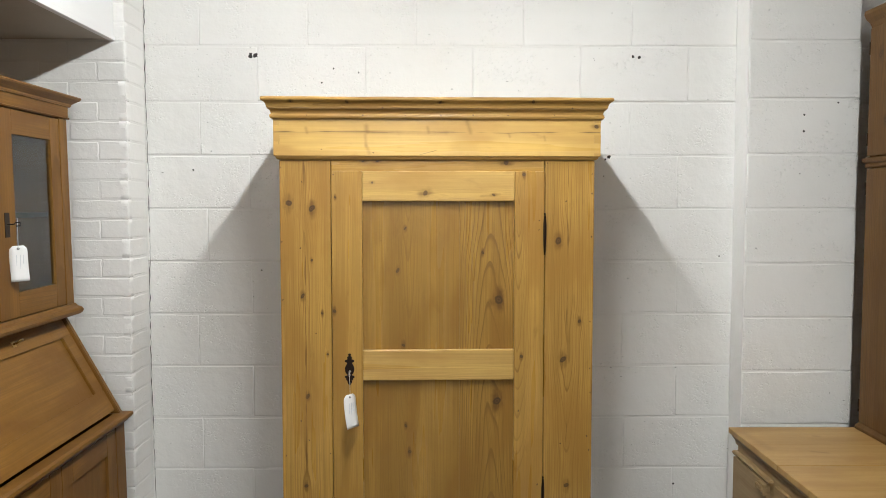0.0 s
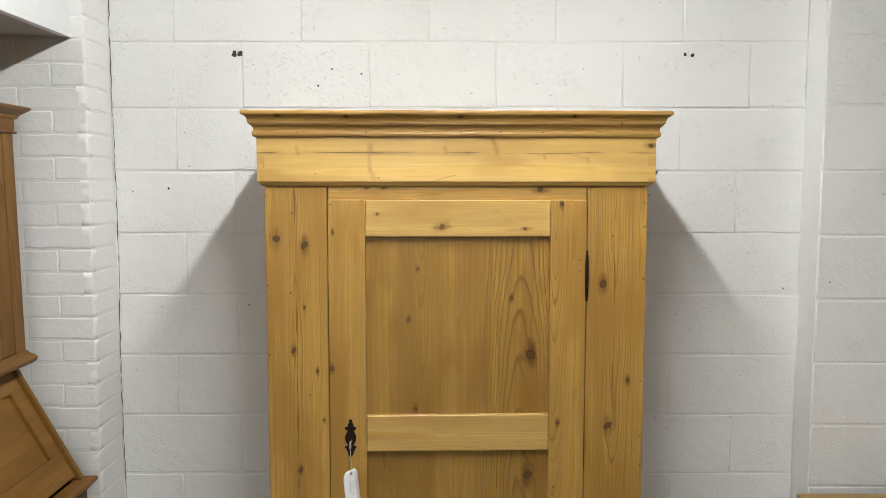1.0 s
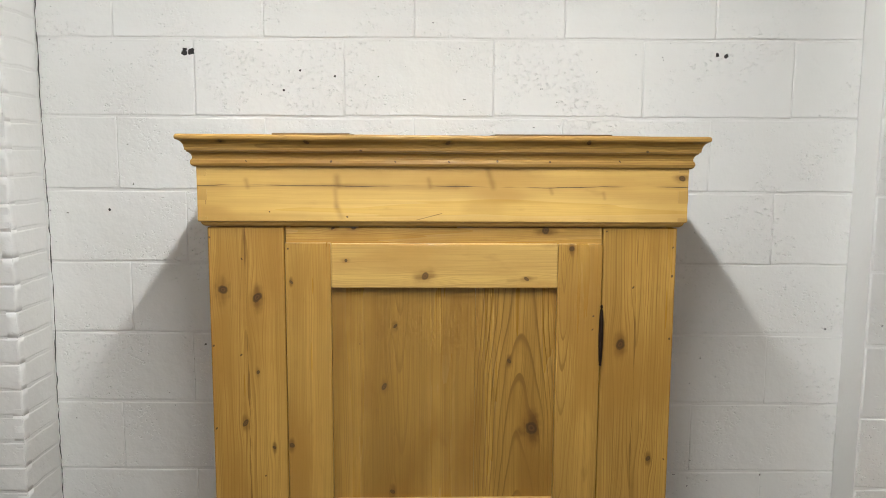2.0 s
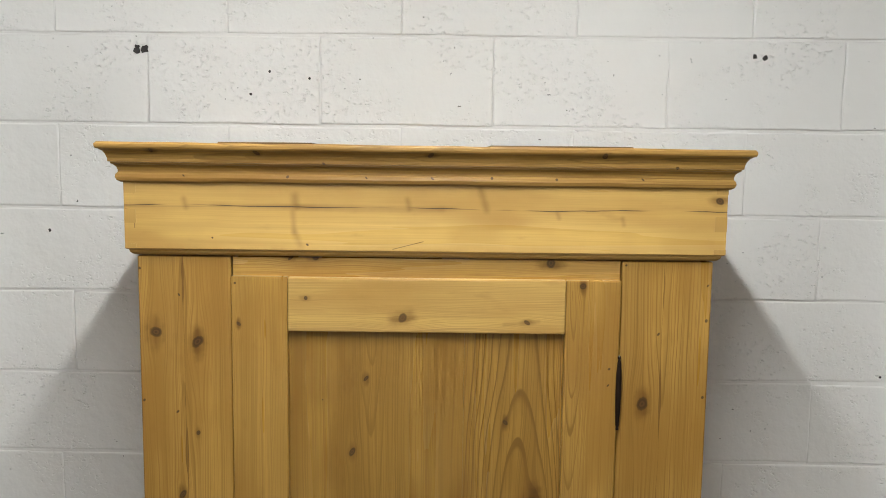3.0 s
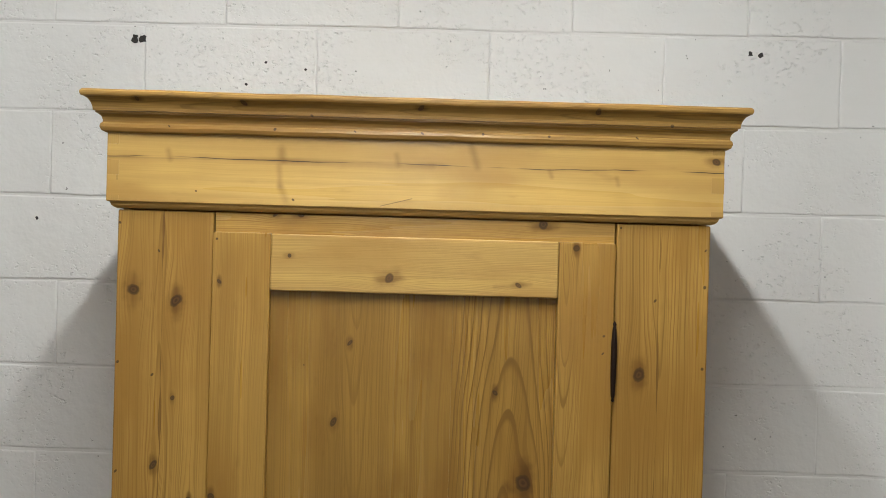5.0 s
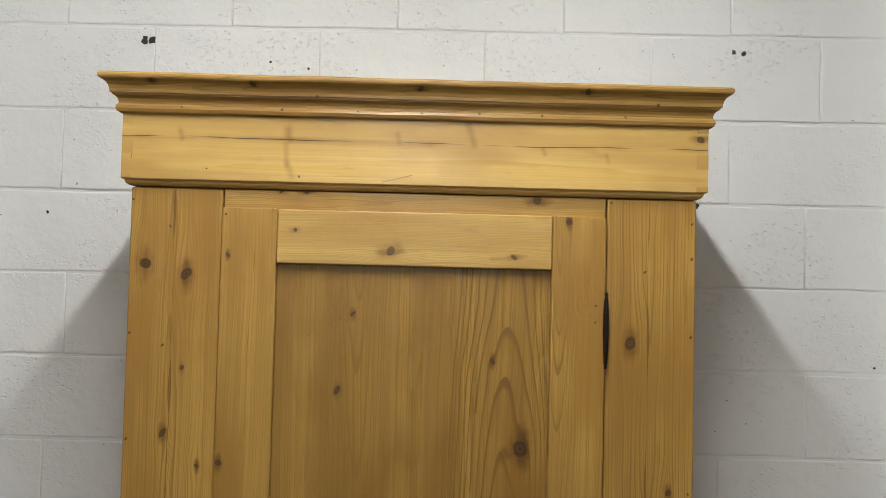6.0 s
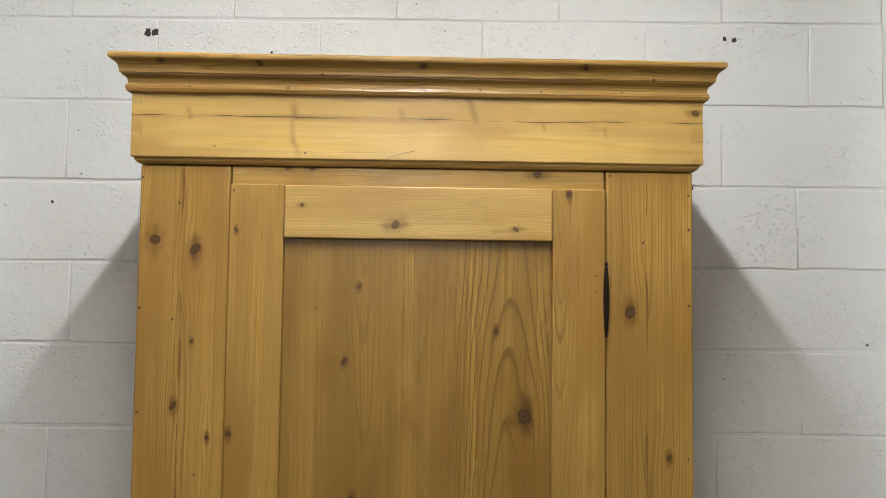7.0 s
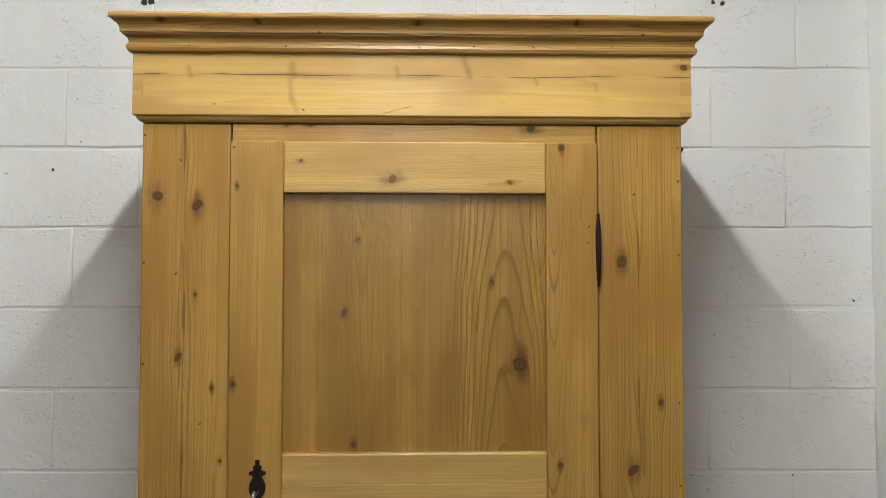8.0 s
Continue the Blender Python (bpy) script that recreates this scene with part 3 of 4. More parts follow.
esc = part("escutcheon", plate(outline, -0.0125, -0.0095), iron, door, "ornate black iron keyhole plate")
smooth(part("key", tube([(EX + 0.003, -0.010, EZ - 0.006), (EX + 0.003, -0.035, EZ - 0.006), (EX + 0.003, -0.045, EZ - 0.004), (EX + 0.003, -0.052, EZ + 0.004), (EX + 0.003, -0.062, EZ + 0.003), (EX + 0.003, -0.064, EZ - 0.008), (EX + 0.003, -0.055, EZ - 0.014), (EX + 0.003, -0.045, EZ - 0.009)], 0.0022), steel, door, "steel key in the lock"))


def price_tag(place, lean, label, drop=0.085):
    """A card tag with clipped corners, an eyelet and its string; place is the string's upper end."""
    tag = thing("price_tag", place, label, "price tag", group="price tags")
    bm = bmesh.new()
    rows = []
    w, h, n = 0.054, 0.116, 12
    for s in (0.0, 0.0007):
        grid = []
        for i in range(n + 1):
            t = i / n
            ww = w / 2 if t > 0.1 else w / 2 * (0.6 + 4 * t)
            bend = 0.010 * (t * t) - s
            grid.append([bm.verts.new((lean * (t * h + drop) + 0.004 * t * t + q * ww, -bend, -drop - t * h + 0.05 * q * ww)) for q in (-1, -0.33, 0.33, 1)])
        rows.append(grid)
    for g in rows:
        for a, b in zip(g, g[1:]):
            for j in range(3):
                bm.faces.new((a[j], a[j + 1], b[j + 1], b[j]))
    f, b = rows
    rim = [(r[0], s[0]) for r, s in zip(f, b)] + [(f[-1][j], b[-1][j]) for j in (1, 2)] + [(r[3], s[3]) for r, s in zip(reversed(f), reversed(b))] + [(f[0][j], b[0][j]) for j in (2, 1)]
    for (p, q), (r, s) in zip(rim, rim[1:] + rim[:1]):
        bm.faces.new((p, q, s, r))
    paper = smooth(part("card", bm, card, tag))
    cx = lean * 0.094
    part("eyelet", lathe([(0.0042, -0.0016), (0.0042, 0.0004), (0.002, 0.0006)], 14, "y", (cx, 0.0, -drop - 0.010)), eyelet_grey, tag, "grey paper eyelet")
    for i, (a, b) in enumerate(((0.012, 0.5), (0.003, 0.8), (-0.008, 0.6))):
        z = -drop - 0.030
        part("writing", box(cx + 0.0025 + a - 0.0005, cx + 0.0025 + a + 0.0005, -0.0042, -0.0022, z - 0.06 * b, z), ink, tag, "faint handwritten line")
    smooth(part("string", tube([(0.0, 0.0, 0.004), (cx * 0.3 + 0.0006, -0.0015, -0.02), (cx * 0.7, -0.002, -drop * 0.55), (cx, -0.002, -drop - 0.010)], 0.0009, 6), cord, tag))
    return tag


tag1 = price_tag((-0.309, 2.617, 0.971), 0.03, "white card price tag hanging on a string from the wardrobe key", 0.067)
tag1.matrix_basis = pose(-0.309, 2.612, 0.968, 0, 0, 48)

# ---- glazed bureau bookcase along the side wall ----
LEAN_B = 0.9
oak = dict(light=(0.255, 0.12, 0.022), dark=(0.06, 0.024, 0.005), rough=0.5)
b_up = pine("bureau_upright", across="y", heart=(-0.1, 0.04, 0.02, 1.0), seed=11.0, spacing=0.010, strength=0.7, **oak)
b_long = pine("bureau_long", along="y", heart=(0.9, 0.04, 0.02, 0.0), seed=12.0, spacing=0.009, strength=0.7, **oak)
b_fall = pine("bureau_fall", along="y", heart=(0.95, 0.08, 0.02, 0.0), seed=13.0, spacing=0.03, strength=0.5, light=(0.275, 0.133, 0.024), dark=(0.085, 0.035, 0.007), rough=0.45)
# near-black inside: the gloom behind the glass is put into the colour
b_in = plain("bureau_inside_dim", (0.035, 0.026, 0.02), 0.6, 0.1, 20.0)

# own axes: x out from the wall, y along it with 0 at the far end, z up
bureau = thing("bureau_bookcase", (-1.735, 2.94, 0), "brown waxed pine bureau with sloping fall and glazed bookcase above", "bureau", turn=(0, -LEAN_B, 0))
BW, BASE, UP = 1.0155, 0.535, 0.365
part("side_panel", box(0, BASE, -0.024, -0.001, 0.10, 0.711, 0.002), b_up, bureau)
part("side_panel", box(0, BASE, -BW, -BW + 0.023, 0.10, 0.711, 0.002), b_up, bureau)
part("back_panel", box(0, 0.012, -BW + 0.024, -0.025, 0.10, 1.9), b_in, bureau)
part("plinth", box(0, BASE + 0.012, -BW - 0.01, 0.01, 0.0, 0.098, 0.004), b_long, bureau)
part("corner_post", box(BASE - 0.02, BASE + 0.002, -0.085, -0.0245, 0.10, 0.708, 0.002), b_up, bureau)
part("corner_post", box(BASE - 0.02, BASE + 0.002, -BW + 0.0245, -BW + 0.085, 0.10, 0.708, 0.002), b_up, bureau)
part("base_moulding", worn(swept([(0.0, -BW - 0.001), (BASE, -BW - 0.001), (BASE, 0.001), (0.0, 0.001)],
     [(-0.03, 0.712), (0.008, 0.712), (0.012, 0.718), (0.020, 0.724), (0.026, 0.732), (0.024, 0.742), (0.012, 0.746), (-0.03, 0.746)]), 0.0008), b_long, bureau)
for y0, y1 in ((-0.507, -0.087), (-BW + 0.087, -0.509)):
    d = part("base_door", box(BASE - 0.018, BASE, y1 - 0.075, y1, 0.105, 0.704, 0.002), b_up, bureau)
    part("door_stile", box(BASE - 0.018, BASE, y0, y0 + 0.075, 0.105, 0.704, 0.002), b_up, d)
    part("door_rail", box(BASE - 0.018, BASE - 0.0005, y0 + 0.0755, y1 - 0.0755, 0.624, 0.704, 0.002), b_long, d)
    part("door_rail", box(BASE - 0.018, BASE - 0.0005, y0 + 0.0755, y1 - 0.0755, 0.105, 0.19, 0.002), b_long, d)
    part("door_panel", box(BASE - 0.016, BASE - 0.009, y0 + 0.0755, y1 - 0.0755, 0.19, 0.624), b_up, d)

# sloping middle: cheeks cut to the slope and a framed fall
S0, S1 = (0.515, 0.748), (0.315, 1.125)


def cheek(y0, y1, grow):
    bm = bmesh.new()
    pts = [(0.0, S0[1]), (S0[0] + grow, S0[1]), (S1[0] + grow, S1[1]), (0.0, S1[1])]
    a = [bm.verts.new((x, y0, z)) for x, z in pts]
    b = [bm.verts.new((x, y1, z)) for x, z in pts]
    bm.faces.new(a)
    bm.faces.new(list(reversed(b)))
    for i in range(4):
        bm.faces.new((a[i], b[i], b[(i + 1) % 4], a[(i + 1) % 4]))
    bmesh.ops.bevel(bm, geom=list(bm.edges), offset=0.003, segments=2, affect="EDGES")
    return bm


part("cheek", cheek(-0.026, -0.002, 0.016), b_up, bureau)
part("cheek", cheek(-BW + 0.002, -BW + 0.026, 0.016), b_up, bureau)


def sloped(y0, y1, s0, s1, d0, d1, bevel=0.002):
    """A board lying on the slope: s along it from the bottom (0 to 1), d out from it."""
    run = Vector((S1[0] - S0[0], 0, S1[1] - S0[1]))
    out = Vector((run.z, 0, -run.x)).normalized()
    bm = bmesh.new()
    vs = []
    for s in (s0, s1):
        for y in (y0, y1):
            for d in (d0, d1):
                vs.append(bm.verts.new(Vector((S0[0], y, S0[1])) + run * s + out * d))
    for q in ((0, 1, 3, 2), (4, 6, 7, 5), (0, 4, 5, 1), (2, 3, 7, 6), (0, 2, 6, 4), (1, 5, 7, 3)):
        bm.faces.new([vs[i] for i in q])
    if bevel:
        bmesh.ops.bevel(bm, geom=list(bm.edges), offset=bevel, segments=2, affect="EDGES")
    return bm


fall = part("fall", sloped(-BW + 0.028, -0.028, 0.03, 0.24, -0.016, 0.004), b_fall, bureau, "sloping writing fall with a recessed panel")
part("fall_rail", sloped(-BW + 0.028, -0.028, 0.80, 0.985, -0.016, 0.004), b_fall, fall)
part("fall_stile", sloped(-0.095, -0.028, 0.2405, 0.7995, -0.016, 0.0045), b_fall, fall)
part("fall_stile", sloped(-BW + 0.028, -BW + 0.095, 0.2405, 0.7995, -0.016, 0.0045), b_fall, fall)
part("fall_panel", sloped(-BW + 0.0955, -0.0955, 0.2405, 0.7995, -0.014, -0.006, 0), b_fall, fall)
ring = sloped(-0.412, -0.388, 0.86, 0.91, 0.0045, 0.006, 0.0005)
part("keyhole_plate", ring, brass, fall, "small brass keyhole plate")
run = Vector((S1[0] - S0[0], 0, S1[1] - S0[1]))
out = Vector((run.z, 0, -run.x)).normalized()
c = Vector((S0[0], -0.40, S0[1])) + run * 0.885
smooth(part("fall_key", tube([c + out * 0.004, c + out * 0.022, c + out * 0.026 + Vector((0, 0.012, 0.003)), c + out * 0.034 + Vector((0, 0.010, 0)), c + out * 0.034 - Vector((0, 0.010, 0)), c + out * 0.026 - Vector((0, 0.012, 0.003)), c + out * 0.022], 0.0038), brass, fall, "brass key"))

# glazed upper part
Z0, Z1 = 1.128, 1.862
part("waist_moulding", worn(swept([(0.0, -BW - 0.0005), (UP, -BW - 0.0005), (UP, 0.0005), (0.0, 0.0005)],
     [(-0.36, Z0), (0.012, Z0), (0.020, Z0 + 0.006), (0.023, Z0 + 0.016), (0.018, Z0 + 0.026), (0.008, Z0 + 0.032), (0.002, Z0 + 0.042), (-0.36, Z0 + 0.042)]), 0.0008), b_long, bureau)
Z0 += 0.043
part("upper_side", box(0.013, UP - 0.001, -0.022, -0.002, Z0, Z1, 0.002), b_up, bureau)
part("upper_side", box(0.013, UP - 0.001, -BW + 0.002, -BW + 0.022, Z0, Z1, 0.002), b_up, bureau)
part("corner_post", box(UP - 0.02, UP + 0.002, -0.0655, -0.0225, Z0, Z1, 0.003), b_up, bureau)
part("corner_post", box(UP - 0.02, UP + 0.002, -BW + 0.0225, -BW + 0.0655, Z0, Z1, 0.003), b_up, bureau)
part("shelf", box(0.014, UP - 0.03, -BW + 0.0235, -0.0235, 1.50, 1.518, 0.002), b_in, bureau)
for far, near_w, far_w in ((-0.068, 0.116, 0.066), (-0.5095, 0.066, 0.116)):
    y1, y0 = far, far - 0.4385
    d = part("glazed_door", box(UP - 0.022, UP, y1 - far_w, y1, Z0 + 0.003, Z1 - 0.004, 0.002), b_up, bureau, "pine door with a glass pane")
    part("door_stile", box(UP - 0.022, UP, y0, y0 + near_w, Z0 + 0.003, Z1 - 0.004, 0.002), b_up, d)
    part("door_rail", box(UP - 0.022, UP - 0.0005, y0 + near_w + 0.0005, y1 - far_w - 0.0005, Z1 - 0.085, Z1 - 0.004, 0.002), b_long, d)
    part("door_rail", box(UP - 0.022, UP - 0.0005, y0 + near_w + 0.0005, y1 - far_w - 0.0005, Z0 + 0.003, Z0 + 0.085, 0.002), b_long, d)
    part("pane", box(UP - 0.012, UP - 0.009, y0 + near_w - 0.002, y1 - far_w + 0.002, Z0 + 0.083, Z1 - 0.083), glass, d, "clear glass pane")
    if far > -0.3:
        part("lock_plate", box(UP + 0.0005, UP + 0.002, y0 + 0.047, y0 + 0.075, 1.44, 1.52), iron, d, "dark iron lock plate")
        smooth(part("door_key", tube([(UP + 0.001, y0 + 0.062, 1.482), (UP + 0.022, y0 + 0.062, 1.482), (UP + 0.028, y0 + 0.066, 1.489), (UP + 0.040, y0 + 0.070, 1.486), (UP + 0.040, y0 + 0.070, 1.477), (UP + 0.027, y0 + 0.065, 1.476)], 0.0022), iron, d, "dark iron key"))
        tag_at = (y0 + 0.064)
part("bead", worn(swept([(0.0, -BW), (UP, -BW), (UP, 0.0), (0.0, 0.0)], [(-0.04, Z1 + 0.001), (0.006, Z1 + 0.001), (0.009, Z1 + 0.0045), (0.006, Z1 + 0.008), (-0.04, Z1 + 0.008)]), 0.0005), b_long, bureau)
part("bookcase_top", box(0.0, UP - 0.045, -BW + 0.045, -0.045, Z1 + 0.012, Z1 + 0.03), b_long, bureau)
part("cornice", worn(swept([(0.0, -BW), (UP, -BW), (UP, 0.0), (0.0, 0.0)],
     [(-0.06, Z1 + 0.009), (0.003, Z1 + 0.009), (0.004, Z1 + 0.046), (0.010, Z1 + 0.047), (0.013, Z1 + 0.053), (0.014, Z1 + 0.057), (0.026, Z1 + 0.066), (0.037, Z1 + 0.074), (0.041, Z1 + 0.080), (0.039, Z1 + 0.085), (-0.06, Z1 + 0.085)]), 0.0008), b_long, bureau, "moulded pine cornice")
tag2 = price_tag((0, 0, 0), 0.0, "white card price tag hanging on a string from the bookcase key")
tag2.matrix_basis = pose(-1.74 + UP + 0.005, 2.94 + tag_at + 0.016, 1.503, 0, 0, 35)

# ---- white boxed-in duct above the bureau ----
duct = thing("boxed_duct", (-1.272, NIB_Y - 0.001, 2.195), "white painted boxing high on the side wall", "boxing", kind="structure")
part("fascia", box(-0.018, 0.0, -3.4, 0.0, 0.014, CEIL - 2.197, 0.002), board_paint, duct)
part("soffit", box(-0.525, -0.020, -3.4, 0.0, 0.0, 0.0125, 0.001), soffit_tone, duct, "dull grey-brown underside board")
part("lip", worn(box(-0.0195, 0.005, -3.4, 0.0, -0.004, 0.013, 0.002), 0.0006), board_paint, duct, "white painted edge strip")

# ---- chest with a tall cabinet on it, along the other side wall ----
tone = dict(light=(0.46, 0.29, 0.105), dark=(0.24, 0.125, 0.036), rough=0.42)
c_top = pine("chest_top", along="x", across="y", heart=(-0.3, 0.05, 0.03, 0.0), seed=21.0, spacing=0.03, strength=0.14, marks=((0.19, -0.31, 0.235, -0.325, 0.006, 0.85), (0.285, -0.12, 0.30, -0.122, 0.006, 0.7), (0.03, -0.08, 0.05, -0.28, 0.014, 0.45)), **tone)
c_side = pine("chest_front", along="y", heart=(0.4, 0.05, 0.02, 0.0), seed=22.0, spacing=0.009, strength=0.4, light=(0.33, 0.23, 0.115), dark=(0.18, 0.105, 0.04), rough=0.5)
c_cab = pine("cabinet_upright", across="y", heart=(-0.15, 0.05, 0.02, 1.0), seed=23.0, spacing=0.011, strength=0.9, light=(0.145, 0.070, 0.015), dark=(0.040, 0.017, 0.004), rough=0.5,
             knots=((-0.09, 1.45, 0.012), (-0.2, 0.62, 0.010), (-0.13, 1.2, 0.008), (-0.3, 0.3, 0.01)))
chest = thing("chest_of_drawers", (1.158, 3.03, 0), "pale pine chest with a plank top and turned corner", "chest", turn=(0, 0, -0.5))
CT, CW, CD = 0.662, 1.15, 0.80
for i in range(5):
    part("top_plank", worn(box(0.0, CD, -(i + 1) * CW / 5 + 0.0006, -i * CW / 5 - 0.0006, CT - 0.022, CT + (0.0008 if i % 2 else 0.0), 0.0025), 0.0006, i), c_top, chest)
part("top_moulding", worn(swept([(CD - 0.02, -0.012), (0.012, -0.012), (0.012, -CW + 0.012), (CD - 0.02, -CW + 0.012)],
     [(-0.02, CT - 0.060), (-0.010, CT - 0.060), (-0.008, CT - 0.045), (0.0, CT - 0.035), (0.004, CT - 0.024), (-0.02, CT - 0.024)]), 0.0006), c_side, chest)
part("body", box(0.028, CD - 0.03, -CW + 0.03, -0.028, 0.08, CT - 0.062, 0.003), c_side, chest)
for y0, y1 in ((-0.022, -0.36), (-CW + 0.36, -CW + 0.022)):
    path = [(CD - 0.04, y0), (0.02, y0), (0.02, y1), (0.09, y1)] if y0 > -0.1 else [(0.09, y0), (0.02, y0), (0.02, y1), (CD - 0.04, y1)]
    part("shoulder", worn(swept(path, [(-0.012, CT - 0.105), (0.006, CT - 0.103), (0.010, CT - 0.094), (0.004, CT - 0.088), (-0.012, CT - 0.086)]), 0.0006), c_side, chest)
part("corner_panel", worn(box(0.010, 0.0275, -0.34, -0.030, 0.085, CT - 0.108, 0.003), 0.0005), c_side, chest)
part("corner_panel", worn(box(0.010, 0.0275, -CW + 0.03, -CW + 0.34, 0.085, CT - 0.108, 0.003), 0.0005), c_side, chest)
for y in (-0.325, -CW + 0.325):
    corbel = box(-0.004, 0.0098, y - 0.026, y + 0.026, CT - 0.146, CT - 0.108, 0.002)
    for q in range(4):
        box(-0.014, -0.0035, y - 0.024 + q * 0.0125, y - 0.0135 + q * 0.0125, CT - 0.132, CT - 0.112, 0.003, 2, corbel)
    part("corbel", corbel, c_side, chest, "small carved fluted bracket")
for i, (z0, z1) in enumerate(((0.40, 0.57), (0.24, 0.39), (0.10, 0.23))):
    d = part("drawer", box(0.016, 0.030, -CW + 0.40, -0.40, z0, z1, 0.003), c_side, chest)
    for y in (-CW + 0.47, -0.47):
        smooth(part("knob", lathe([(0.008, 0.0), (0.008, -0.012), (0.017, -0.020), (0.015, -0.030), (0.005, -0.033)], 14, "x", (0.016, y, (z0 + z1) / 2)), c_top, d))
part("plinth", box(0.012, CD - 0.02, -CW + 0.015, -0.012, 0.0, 0.079, 0.003), c_side, chest)

cab = thing("tall_cabinet", (1.655, 3.0, CT + 0.002), "tall brown pine cabinet standing on the chest", "cabinet", turn=(0, 0, -0.5))
H0, H1, H2 = 0.0, 1.05, 1.60
part("side_panel", box(0.012, 0.30, -0.03, -0.012, 0.03, H2, 0.002), c_cab, cab)
part("side_panel", box(0.012, 0.30, -CW + 0.10, -CW + 0.118, 0.03, H2, 0.002), c_cab, cab)
part("back_panel", box(0.285, 0.299, -CW + 0.119, -0.031, 0.03, H2), c_cab, cab)
part("foot_moulding", swept([(0.30, -0.012), (0.012, -0.012), (0.012, -CW + 0.10), (0.30, -CW + 0.10)], [(-0.02, 0.0), (0.016, 0.0), (0.018, 0.012), (0.010, 0.022), (0.004, 0.029), (-0.02, 0.029)]), c_cab, cab)
part("waist_moulding", worn(swept([(0.30, -0.012), (0.012, -0.012), (0.012, -CW + 0.10), (0.30, -CW + 0.10)], [(-0.02, H1 - 0.025), (0.004, H1 - 0.025), (0.012, H1 - 0.018), (0.010, H1 - 0.006), (0.018, H1), (0.020, H1 + 0.012), (0.006, H1 + 0.02), (-0.02, H1 + 0.02)]), 0.0005), c_cab, cab)
part("cornice", worn(swept([(0.30, -0.012), (0.012, -0.012), (0.012, -CW + 0.10), (0.30, -CW + 0.10)], [(-0.02, H2 - 0.04), (0.004, H2 - 0.04), (0.010, H2 - 0.02), (0.020, H2 - 0.004), (0.025, H2 + 0.014), (0.023, H2 + 0.028), (-0.02, H2 + 0.028)]), 0.0005), c_cab, cab)
part("top_board", box(0.014, 0.298, -CW + 0.12, -0.032, H2 - 0.02, H2 + 0.0), c_cab, cab)
for z0, z1 in ((0.031, H1 - 0.027), (H1 + 0.022, H2 - 0.042)):
    for y0, y1 in ((-0.55, -0.014), (-CW + 0.102, -0.553)):
        d = part("cabinet_door", box(0.0, 0.0115, y0, y1, z0, z1, 0.002), c_cab, cab)
        for z in (z0 + 0.04, z1 - 0.10):
            part("hinge", box(-0.002, 0.006, y1 + 0.0005, y1 + 0.006, z, z + 0.05, 0.0008), iron, d, "dark iron hinge")

# ---- blocks, bricks and marks of the walls ----
COURSE, PITCH = 0.2236, 0.452


def piece_mesh(name, w, h, deep, soft, material, seed):
    """A block with softened, slightly uneven edges: front at y 0, centred in x and z."""
    bm = bmesh.new()
    rnd = random.Random(seed)
    rings = []
    n = 4
    wob = [(rnd.uniform(-1, 1), rnd.uniform(-1, 1)) for _ in range(4 * n)]
    for inset, y in ((0.0, deep), (0.0, soft * 0.5), (soft * 0.45, soft * 0.14), (soft, 0.0)):
        a, b = w / 2 - inset, h / 2 - inset
        corners = ((-a, -b), (a, -b), (a, b), (-a, b))
        ring = []
        for c in range(4):
            p, q = corners[c], corners[(c + 1) % 4]
            for i in range(n):
                f = i / n
                dx, dz = wob[c * n + i]
                k2 = soft * 0.33
                ring.append(bm.verts.new((p[0] + (q[0] - p[0]) * f + dx * k2, y, p[1] + (q[1] - p[1]) * f + dz * k2)))
        rings.append(ring)
    m = 4 * n
    for r, s in zip(rings, rings[1:]):
        for i in range(m):
            f = bm.faces.new((r[i], r[(i + 1) % m], s[(i + 1) % m], s[i]))
            f.smooth = True
    bm.faces.new(rings[-1])
    bmesh.ops.recalc_face_normals(bm, faces=bm.faces)
    me = bpy.data.meshes.new(name)
    bm.to_mesh(me)
    bm.free()
    me.materials.append(material)
    return me


made = {}
chance = random.Random(5)


def lay(name, parent, x0, x1, z0, z1, y, gap, soft, material, turn=0.0, deep=0.03):
    size = (name, round(x1 - x0, 2), round(z1 - z0, 3), material.name, chance.randrange(4))
    if size not in made:
        made[size] = piece_mesh(name, x1 - x0 - gap * 0.05, z1 - z0 - gap, deep, soft, material, len(made))
    ob = new(name, made[size])
    ob.parent = parent
    j = chance.uniform
    ob.matrix_basis = pose((x0 + x1) / 2, y + j(-0.0008, 0.0012), (z0 + z1) / 2 + j(-0.0015, 0.0015), j(-0.25, 0.25), j(-0.15, 0.15), turn + j(-0.2, 0.2))
    return ob


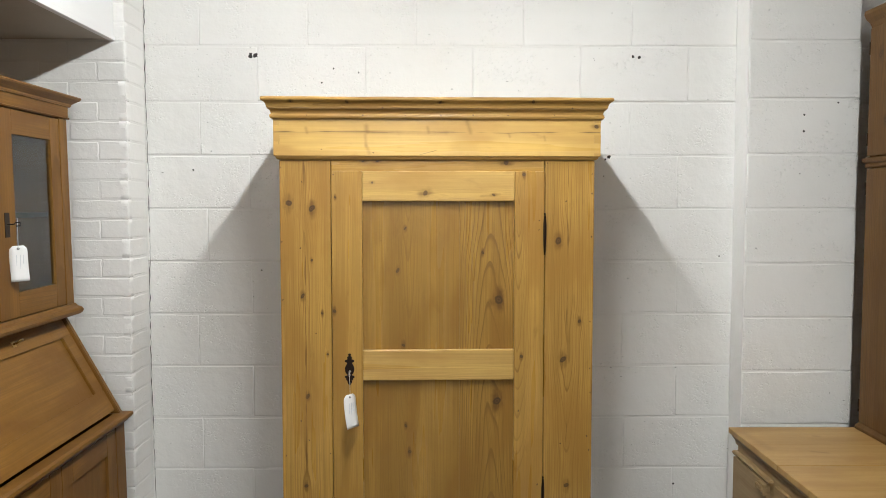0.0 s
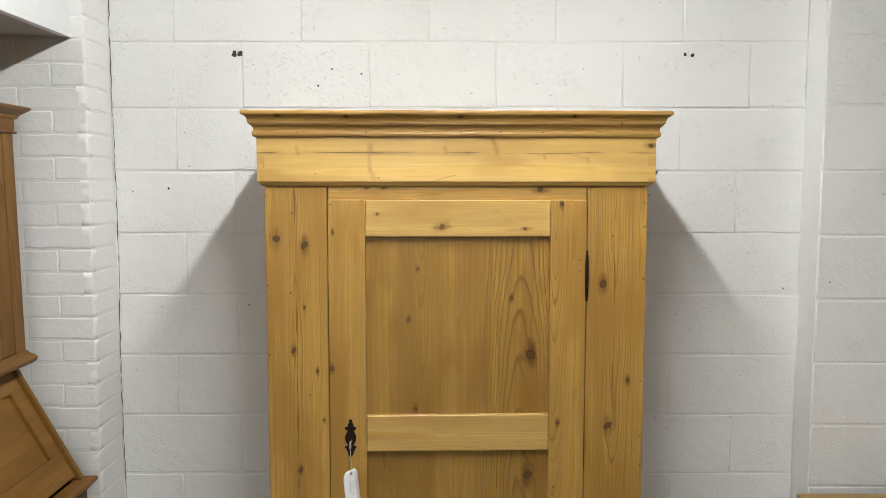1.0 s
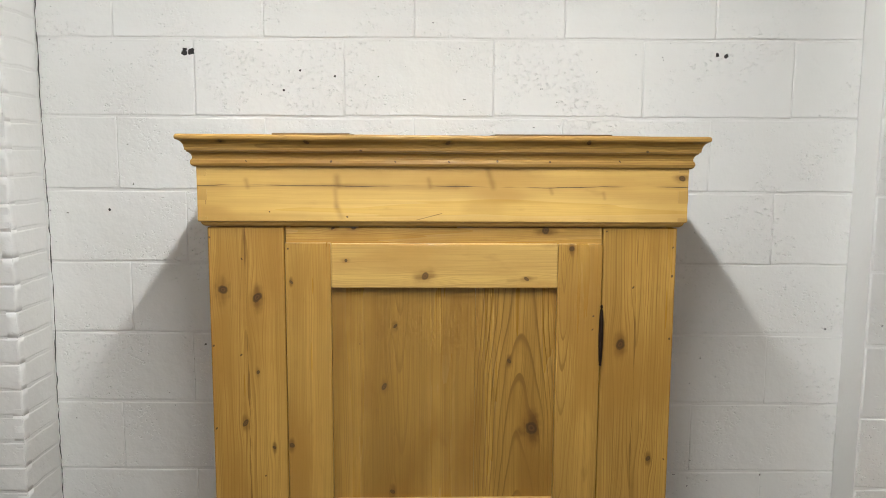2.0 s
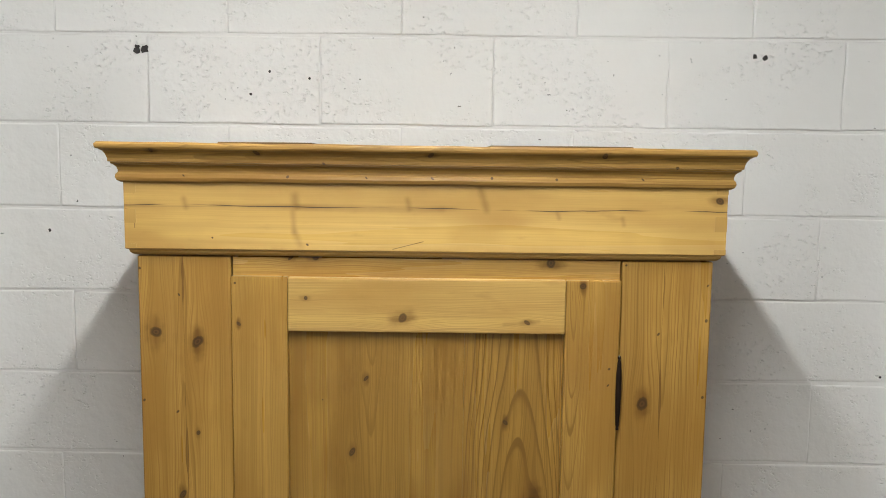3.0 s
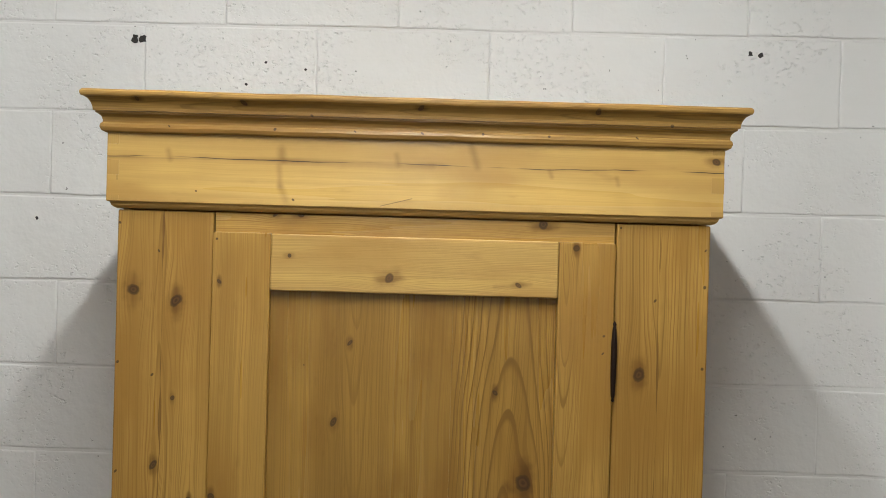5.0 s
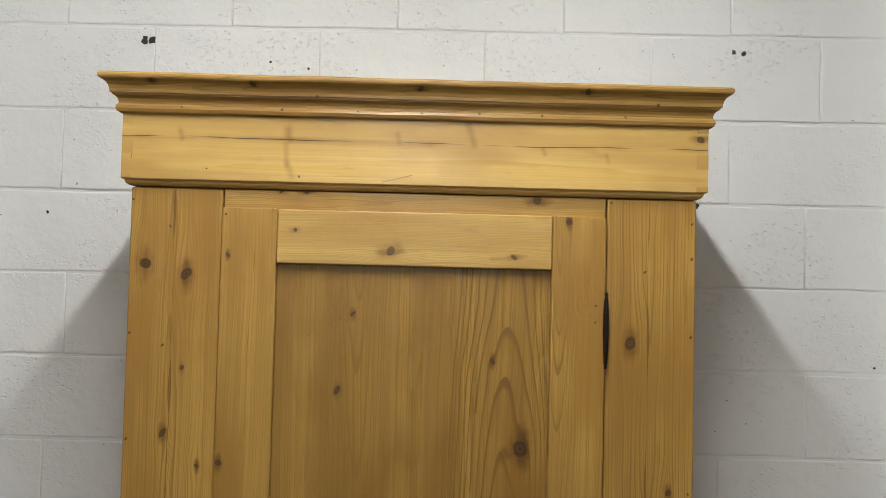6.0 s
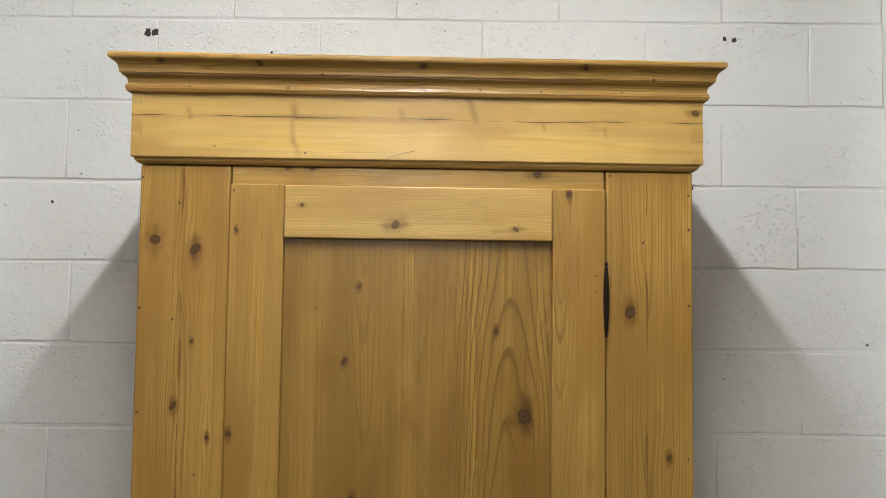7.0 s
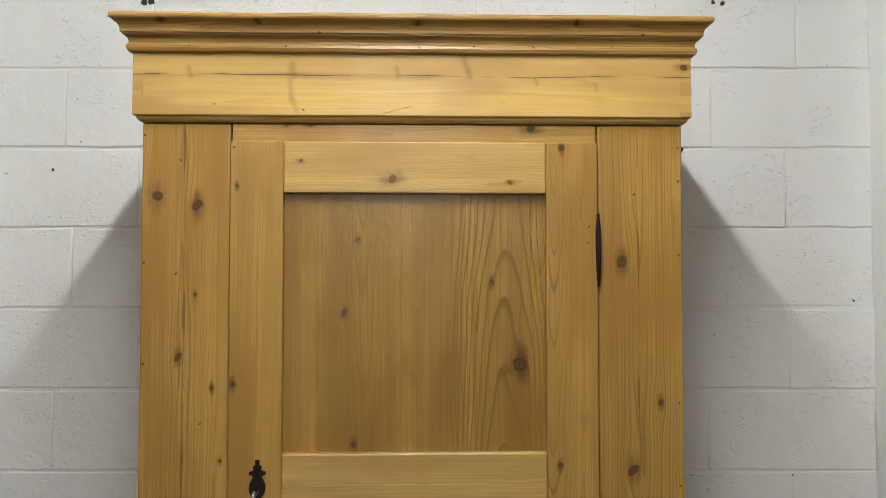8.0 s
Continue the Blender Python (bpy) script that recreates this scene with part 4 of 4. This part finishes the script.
TOP_JOINT = 2.2026
UNCUT = {4: 0.832}
starts = {0: 0.357, 1: 0.597, 2: 0.355, 3: 0.56, 4: 0.38, 5: 0.565, 6: 0.334, 7: 0.566, 8: 0.345, 9: 0.56}
right_end = PIER_X0
for row in range(-2, 10):
    z1 = TOP_JOINT - (row - 1) * COURSE + (0.008 if row == 1 else 0.0)
    z0 = TOP_JOINT - row * COURSE + (0.008 if row == 0 else 0.0)
    z1, z0 = min(z1, CEIL - 0.002), max(z0, 0.002)
    if z1 - z0 < 0.04:
        continue
    s = starts.get(row, 0.355 if row % 2 == 0 else 0.58)
    cuts = [s + PITCH * i for i in range(-6, 6)]
    cuts = [NIB_X - 0.005] + [c for c in cuts if NIB_X + 0.05 < c < PIER_X0 - 0.05 and abs(c - UNCUT.get(row, 9.0)) > 0.05] + [PIER_X0]
    for a, b in zip(cuts, cuts[1:]):
        lay("block", wall_north, a, b, z0, z1, WALL, 0.0065, 0.0048, block_paint)
    for a, b in ((PIER_X1 + 0.002, PIER_X1 + 0.18), (PIER_X1 + 0.18, X_RIGHT)):
        lay("block", wall_north, a, b, z0, z1, WALL, 0.0065, 0.0038, block_paint)
    lay("block", wall_pier, PIER_X0 + 0.008, PIER_X1, z0, z1, PIER_Y, 0.0065, 0.0048, block_paint)
BC = 0.0775
for row in range(36):
    z1 = 2.809 - row * BC
    z0 = z1 - BC
    if z0 < 0.0:
        break
    odd = row % 2
    cuts = [NIB_X, NIB_X - (0.112 if odd else 0.225)]
    while cuts[-1] > X_LEFT:
        cuts.append(max(cuts[-1] - 0.225, X_LEFT - 0.01))
    for a, b in zip(cuts, cuts[1:]):
        if a - b > 0.03:
            lay("brick", wall_nib, b, a, z0, z1, NIB_Y, 0.0035, 0.0065, brick_paint)
    ob = lay("brick", wall_nib, NIB_Y, WALL, z0, z1, 0.0, 0.0035, 0.0065, brick_paint)
    ob.matrix_basis = pose(NIB_X, (NIB_Y + WALL) / 2 + 0.001, (z0 + z1) / 2, 0, 0, 90)


def mark(parent, x, z, r, y, seed):
    """A ragged dark hole left by a wall fixing."""
    rnd = random.Random(seed)
    pts = []
    for i in range(11):
        a = 2 * math.pi * i / 11
        q = r * rnd.uniform(0.55, 1.15)
        pts.append((x + q * math.cos(a), z + q * 1.1 * math.sin(a)))
    part("fixing_hole", plate(pts, y - 0.0015, y + 0.003), plug_dark, parent)


for i, (x, z, r) in enumerate(((-0.789, 2.181, 0.009), (-0.767, 2.184, 0.011), (-0.787, 2.191, 0.006), (0.818, 2.182, 0.007), (0.846, 2.180, 0.008), (-1.036, 1.700, 0.004), (0.722, 1.757, 0.008), (0.707, 1.746, 0.005),
                               (-0.44, 2.13, 0.004), (-0.335, 2.113, 0.004), (-0.49, 2.07, 0.004), (1.02, 0.85, 0.003), (1.20, 1.33, 0.003), (1.02, 0.34, 0.005))):
    mark(wall_north, x * 0.997, z - max(0.0, z - 1.31) * 0.0155, r, WALL, i)
for i, (x, z, r) in enumerate(((1.484, 1.913, 0.0045), (1.484, 1.847, 0.005), (1.622, 1.962, 0.004))):
    mark(wall_pier, x, z, r, PIER_Y, 40 + i)


# the dark settlement crack where the brick wall end meets the blocks
rnd = random.Random(11)
bm = bmesh.new()
last = None
for i in range(121):
    z = 0.05 + i * 0.024
    x = NIB_X + 0.006 + rnd.uniform(-0.0022, 0.0022) + 0.003 * math.sin(z * 5.0)
    wide = rnd.choice((0.0004, 0.0007, 0.0011, 0.0018))
    pair = [bm.verts.new((x - wide, WALL - 0.0012, z)), bm.verts.new((x + wide, WALL - 0.0012, z)), bm.verts.new((x + wide, WALL + 0.002, z)), bm.verts.new((x - wide, WALL + 0.002, z))]
    if last:
        for a in range(4):
            b = (a + 1) % 4
            bm.faces.new((last[a], last[b], pair[b], pair[a]))
    last = pair
part("crack", bm, crack_grey, wall_north, "thin dark crack in the paint")
